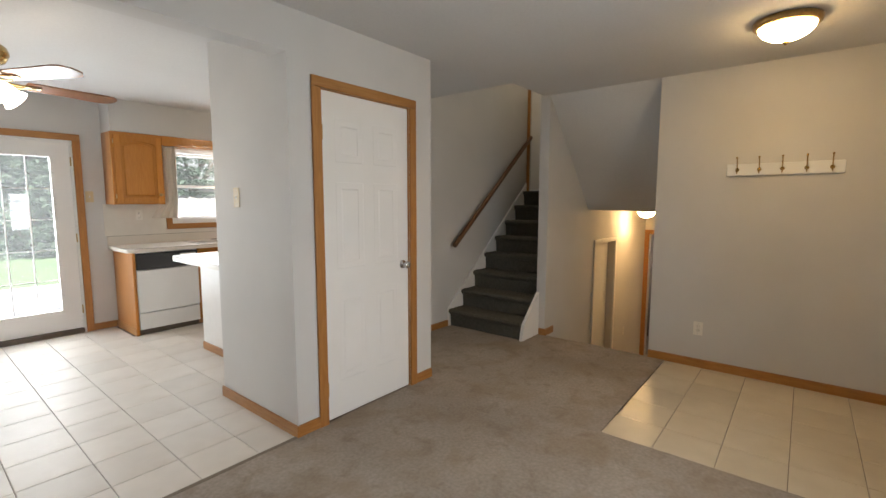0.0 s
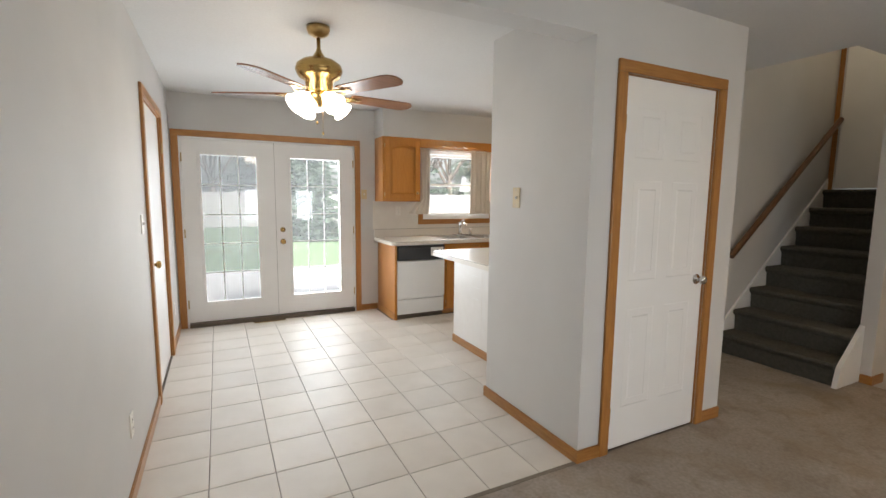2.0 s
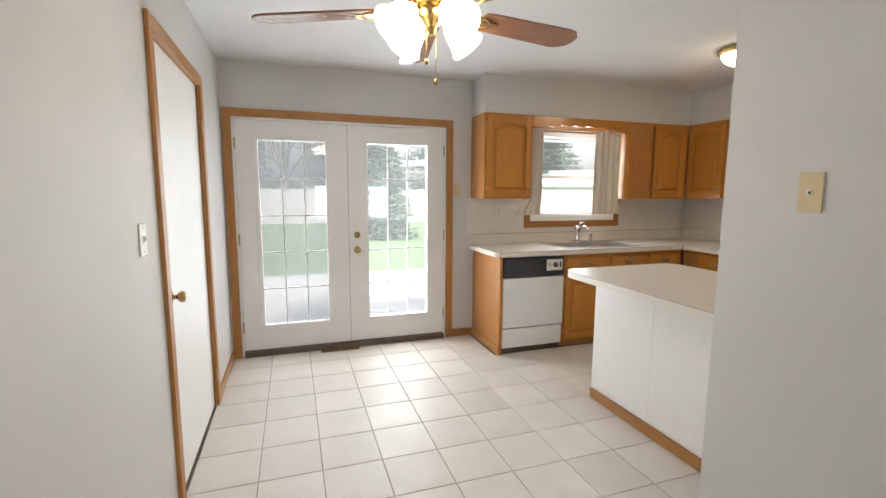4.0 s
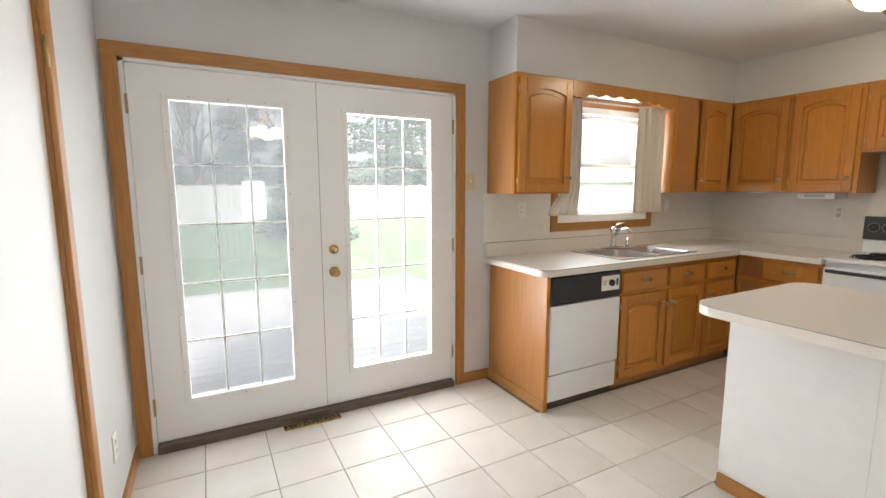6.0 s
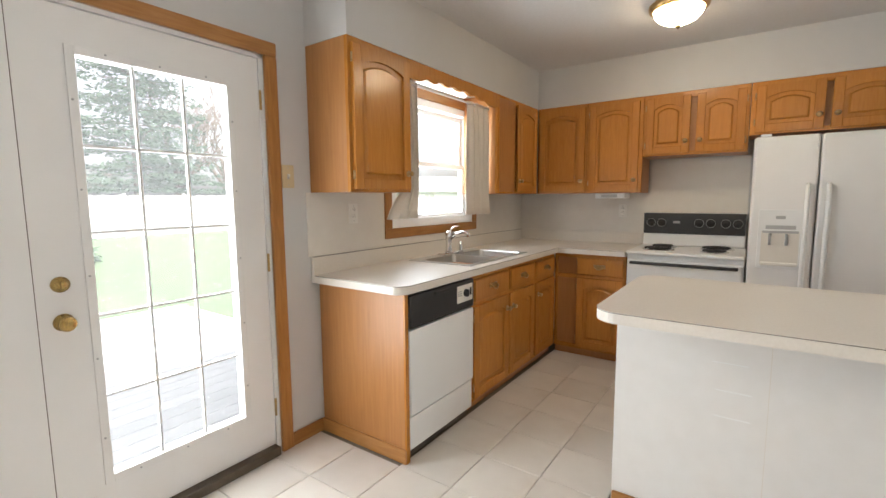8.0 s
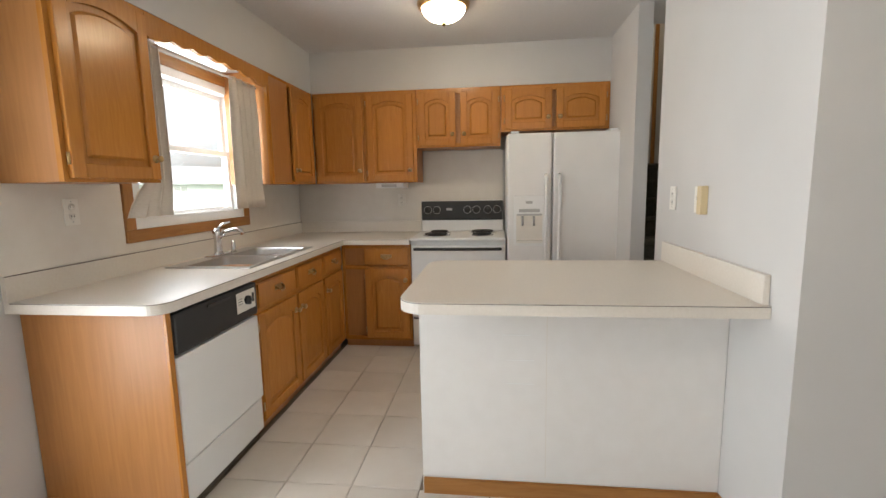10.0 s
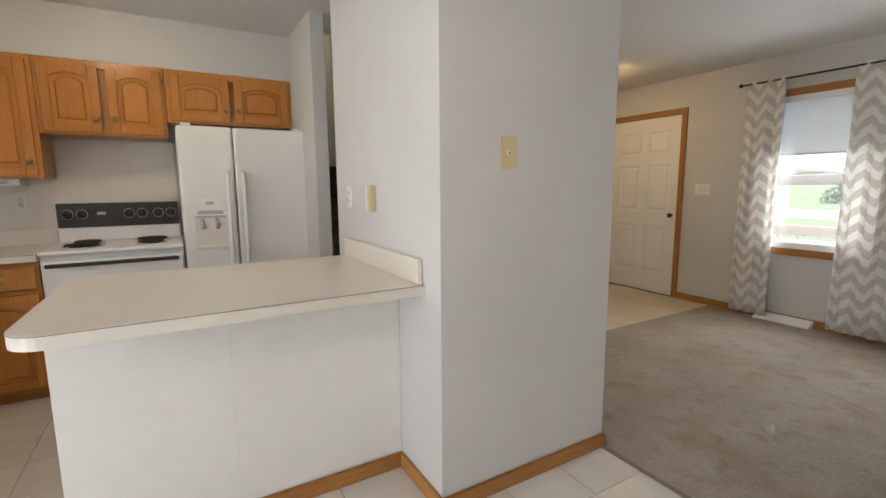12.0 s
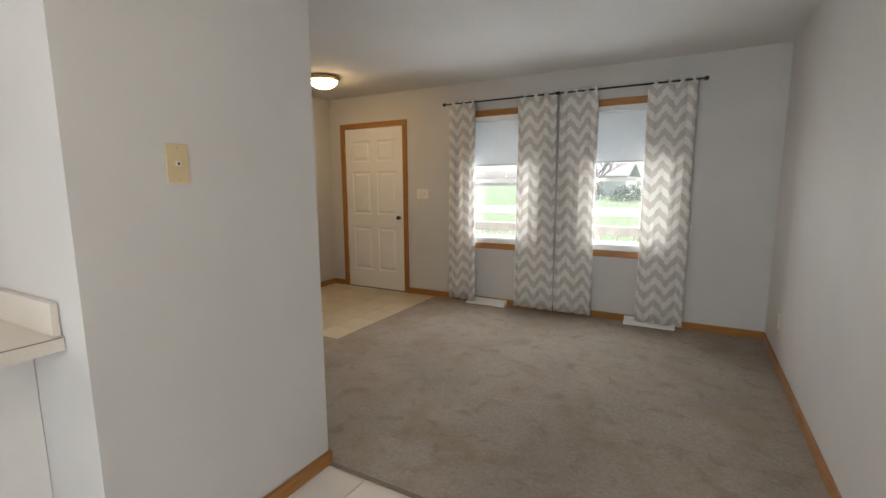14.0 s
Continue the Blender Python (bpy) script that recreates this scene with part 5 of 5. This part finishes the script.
deck = structure("deck", boxes((-1.6, 3.6, 6.33, 10.4, -0.32, -0.10)), THRESH, "weathered wooden deck behind the french doors", "deck")
board = mesh_of("deck_board", boxes((0, 5.2, 0, 0.138, 0, 0.035)), DECK)
for i in range(28):
    b = new("deck_board", board)
    b.parent = deck
    b.matrix_basis = pose(-1.6, 6.34 + 0.145 * i, -0.095)
fence = thing("fence", pose(0, 27, -0.32), "grey weathered board fence across the back lawn", "fence")
fb = mesh_of("fence_board", boxes((0, 0.145, 0, 0.02, 0.03, 1.85)), FENCE)
for i in range(250):
    b = new("board", fb)
    b.parent = fence
    b.matrix_basis = pose(-16 + 0.155 * i, 0, 0.03 * math.sin(i * 1.7))
fp = mesh_of("fence_post", boxes((0, 0.1, 0.02, 0.12, 0, 1.95)), FENCE)
for i in range(16):
    b = new("post", fp)
    b.parent = fence
    b.matrix_basis = pose(-16 + 2.5 * i, 0, 0)
part("rails", boxes((-16, 22.7, 0.02, 0.05, 0.4, 0.49), (-16, 22.7, 0.02, 0.05, 1.4, 1.49)), FENCE, fence)


def conifer(x, y, h, r, seed, low=1.2):
    """A spruce: tapered trunk, whorls of drooping limbs, crown of many small needle sprays."""
    rng = random.Random(seed)
    t = thing("spruce_tree", pose(x, y, -0.32), "tall blue-green spruce on the back lawn", "tree")
    bm = bmesh.new()
    tube(bm, [(0, 0, 0), (0.03, 0, h * 0.4), (0, 0.02, h * 0.95)], [0.22, 0.14, 0.02], 10)
    verts, faces = [], []
    z = low
    while z < h * 0.97:
        f = 1 - (z - low) / (h - low)
        n = 9 if f > 0.3 else 6
        for k in range(n):
            a = rng.uniform(0, 2 * math.pi)
            L = r * (f ** 0.8) * rng.uniform(0.75, 1.12) + 0.15
            dx, dy = math.cos(a), math.sin(a)
            tube(bm, [(0, 0, z), (dx * L * 0.5, dy * L * 0.5, z - 0.02 * L), (dx * L, dy * L, z + 0.05 * L)], [0.03, 0.018, 0.004], 4)
            for s in range(int(16 + 26 * L)):
                u = rng.uniform(0.15, 1.05)
                side = rng.uniform(-0.28, 0.28) * L * (1.1 - 0.6 * u)
                cx, cy, cz = dx * L * u - dy * side, dy * L * u + dx * side, z - 0.03 * L * u + rng.uniform(-0.16, 0.10)
                ln, wd = rng.uniform(0.14, 0.3), rng.uniform(0.03, 0.07)
                q = a + rng.uniform(-1.1, 1.1)
                ex, ey, ez = math.cos(q) * ln, math.sin(q) * ln, rng.uniform(-0.12, 0.05)
                tilt = rng.uniform(-0.06, 0.06)
                i0 = len(verts)
                verts += [(cx - math.sin(q) * wd, cy + math.cos(q) * wd, cz - tilt), (cx + math.sin(q) * wd, cy - math.cos(q) * wd, cz + tilt), (cx + ex, cy + ey, cz + ez)]
                faces.append((i0, i0 + 1, i0 + 2))
        z += h * 0.030 * rng.uniform(0.8, 1.2)
    part("trunk", bm, BARK, t)
    data = bpy.data.meshes.new("crown")
    data.from_pydata(verts, [], faces)
    data.materials.append(SPRUCE)
    part("crown", data, SPRUCE, t)


def bare_tree(x, y, h, seed, label, spread=0.6):
    """A leafless tree: trunk with limbs that fork into fine twigs."""
    rng = random.Random(seed)
    t = thing("bare_tree", pose(x, y, -0.32), label, "tree", "bare trees")
    trunk, twigs = bmesh.new(), bmesh.new()

    def grow(p, d, L, r, depth):
        bend = Vector((rng.uniform(-1, 1), rng.uniform(-1, 1), rng.uniform(-0.2, 0.5))) * 0.22
        q = p + d * L * 0.5 + bend * L * 0.15
        e = p + (d + bend * 0.4).normalized() * L
        tube(trunk if depth < 2 else twigs, [p, q, e], [r, r * 0.82, r * 0.62], 6 if depth < 2 else 3)
        if depth > 4:
            return
        for _ in range(3 if depth else 5):
            nd = (d * 0.75 + Vector((rng.uniform(-1, 1), rng.uniform(-1, 1), rng.uniform(-0.1, 0.6))) * spread).normalized()
            grow(p.lerp(e, rng.uniform(0.5, 1.0)), nd, L * rng.uniform(0.55, 0.78), r * 0.55, depth + 1)

    grow(Vector((0, 0, 0)), Vector((0.03, 0.02, 1)), h * 0.34, h * 0.022, 0)
    part("trunk", trunk, BARK, t)
    part("twigs", twigs, TWIG, t, "fine leafless twigs")


conifer(3.7, 19, 4.8, 1.4, 3, 0.25)
conifer(11.5, 32, 13, 4.4, 5, 2.3)
conifer(23.5, 40, 11, 3.4, 6, 1.0)
conifer(29, 47, 12, 3.6, 7, 1.0)
conifer(-2.5, 33, 9, 2.8, 8, 0.8)
conifer(3.0, 35, 10, 2.6, 9, 0.8)
for k, (x, y, h) in enumerate(((-4.5, 30, 11), (0.5, 31, 10), (-9, 31, 11), (5.8, 33, 12), (14, 33, 11), (19, 36, 12))):
    bare_tree(x, y, h, 20 + k, "leafless tree behind the back fence")
for k, (x, y, h) in enumerate(((0.2, -11.5, 5.5), (9.5, -44, 9), (14, -46, 10), (-4, -47, 10), (3, -48, 9))):
    bare_tree(x, y, h, 40 + k, "leafless tree across the front lawn", 0.9)


def shrub(x, y, r, seed, mat):
    rng = random.Random(seed)
    verts, faces = [], []
    for _ in range(1500):
        v = Vector((rng.gauss(0, 1), rng.gauss(0, 1), rng.gauss(0, 1))).normalized() * r * rng.uniform(0.55, 1.0)
        v.z = abs(v.z) * 0.8
        w = Vector((rng.uniform(-1, 1), rng.uniform(-1, 1), rng.uniform(-1, 1))) * 0.16
        u = Vector((rng.uniform(-1, 1), rng.uniform(-1, 1), rng.uniform(-1, 1))) * 0.16
        i = len(verts)
        verts += [v[:], (v + w)[:], (v + u)[:]]
        faces.append((i, i + 1, i + 2))
    data = bpy.data.meshes.new("shrub")
    data.from_pydata(verts, [], faces)
    data.materials.append(mat)
    ob = new("shrub", data)
    ob.matrix_basis = pose(x, y, -0.32)
    tagged(ob, "dense evergreen shrub beyond the road", "shrub", "shrubs")


for k, (x, y, r) in enumerate(((6.0, -40, 2.0), (10.5, -41, 2.4), (1.5, -42, 1.7), (15, -41, 2.2), (-3, -42, 2.2))):
    shrub(x, y, r, 60 + k, SPRUCE)


def house(name, m, w, d, eave, ridge, label):
    h = thing(name, m, label, "house")
    part("wall", boxes((-w / 2, w / 2, 0, d, 0, eave)), SIDING, h)
    bm = bmesh.new()
    prism(bm, [(-0.5, eave - 0.1), (d / 2, ridge), (d + 0.5, eave - 0.1), (d + 0.5, eave + 0.08), (d / 2, ridge + 0.2), (-0.5, eave + 0.08)], "x", -w / 2 - 0.4, w / 2 + 0.4)
    part("roof", bm, ROOF, h)
    for x in (-w * 0.32, -w * 0.05, w * 0.25):
        win = part("window", boxes((x - 0.55, x + 0.55, -0.05, -0.005, 1.0, 2.1), bevel=0.01), VINYL, h)
        part("pane", boxes((x - 0.47, x - 0.03, -0.056, -0.05, 1.08, 2.02), (x + 0.03, x + 0.47, -0.056, -0.05, 1.08, 2.02)), GREYP, win)
    return h


house("neighbour_house", pose(29, 31, -0.32, 0, 0, -32), 20, 8, 2.3, 3.6, "pale single-storey neighbour house with a grey roof")
house("far_house", pose(16, -62, -0.32, 0, 0, 176), 14, 8, 2.6, 4.4, "pale house far across the road")

# front porch rail
pr = thing("porch_rail", pose(0, -2.05, -0.17), "weathered wooden porch rail outside the windows", "railing")
part("top_rail", boxes((-0.5, 6.0, -0.06, 0.06, 0.92, 0.955), bevel=0.004), PORCHW, pr)
part("under_rail", boxes((-0.5, 6.0, -0.02, 0.02, 0.83, 0.92)), PORCHW, pr)
part("bottom_rail", boxes((-0.5, 6.0, -0.02, 0.02, 0.12, 0.2)), PORCHW, pr)
for x in (-0.5, 1.98, 4.5):
    part("post", boxes((x, x + 0.09, -0.045, 0.045, 0.0, 0.92)), PORCHW, pr)
bal = mesh_of("baluster", boxes((-0.018, 0.018, -0.018, 0.018, 0.2, 0.83)), PORCHW)
for i in range(30):
    b = new("baluster", bal)
    b.parent = pr
    b.matrix_basis = pose(-0.4 + 0.21 * i, 0, 0)
structure("porch_floor", boxes((-0.6, 6.1, -2.2, -0.65, -0.31, -0.17)), DECK, "weathered porch floor", "porch")

# Out of view; added to stop sun patches on the living room carpet.
structure("porch_roof", boxes((-0.8, 6.3, -2.5, -0.64, 2.55, 2.65)), SIDING, "unseen white porch roof that keeps the sun off the windows", "roof")

# ---------------------------------------------------------------- floor tiles


def tiles(parent, x0, x1, y0, y1, ox, oy, pitch, mat, skip=None):
    """Square tiles with bevelled edges on a grid through (ox, oy), cut at the borders."""
    gap, meshes = 0.0035, {}
    xs = [x0] + [ox + pitch * k for k in range(-40, 40) if x0 + 0.02 < ox + pitch * k < x1 - 0.02] + [x1]
    ys = [y0] + [oy + pitch * k for k in range(-40, 40) if y0 + 0.02 < oy + pitch * k < y1 - 0.02] + [y1]
    for xa, xb in zip(xs, xs[1:]):
        for ya, yb in zip(ys, ys[1:]):
            w, d = round(xb - xa - gap, 4), round(yb - ya - gap, 4)
            if skip and skip((xa + xb) / 2, (ya + yb) / 2):
                continue
            if (w, d) not in meshes:
                bm = bmesh.new()
                c = 0.003
                lo = [bm.verts.new((sx * w / 2, sy * d / 2, -0.008)) for sx, sy in ((-1, -1), (1, -1), (1, 1), (-1, 1))]
                m1 = [bm.verts.new((sx * w / 2, sy * d / 2, -0.002)) for sx, sy in ((-1, -1), (1, -1), (1, 1), (-1, 1))]
                hi = [bm.verts.new((sx * (w / 2 - c), sy * (d / 2 - c), 0)) for sx, sy in ((-1, -1), (1, -1), (1, 1), (-1, 1))]
                for p, q in ((lo, m1), (m1, hi)):
                    for i in range(4):
                        bm.faces.new((p[i], p[(i + 1) % 4], q[(i + 1) % 4], q[i]))
                bm.faces.new(hi)
                meshes[w, d] = mesh_of("tile", bm, mat)
            t = new("tile", meshes[w, d])
            t.parent = parent
            t.matrix_basis = pose((xa + xb) / 2, (ya + yb) / 2, 0)


tiles(floor, XW, XK, PY0, YN, 0.577, 4.400, 0.3042, TILE, lambda x, y: (PX < x < PX1 - 0.1 and y < PY1 - 0.05) or (x > PX1 - 0.1 and y < 3.40) or (x > 2.75 and x < 3.3 and y < 4.6) or (y > 5.75 and x > 2.5) or (x > 4.55 and y > 3.6))
tiles(entry, 3.50, XE, YS, 1.22, 3.50 + 0.3042, 0.628, 0.3042, ETILE)
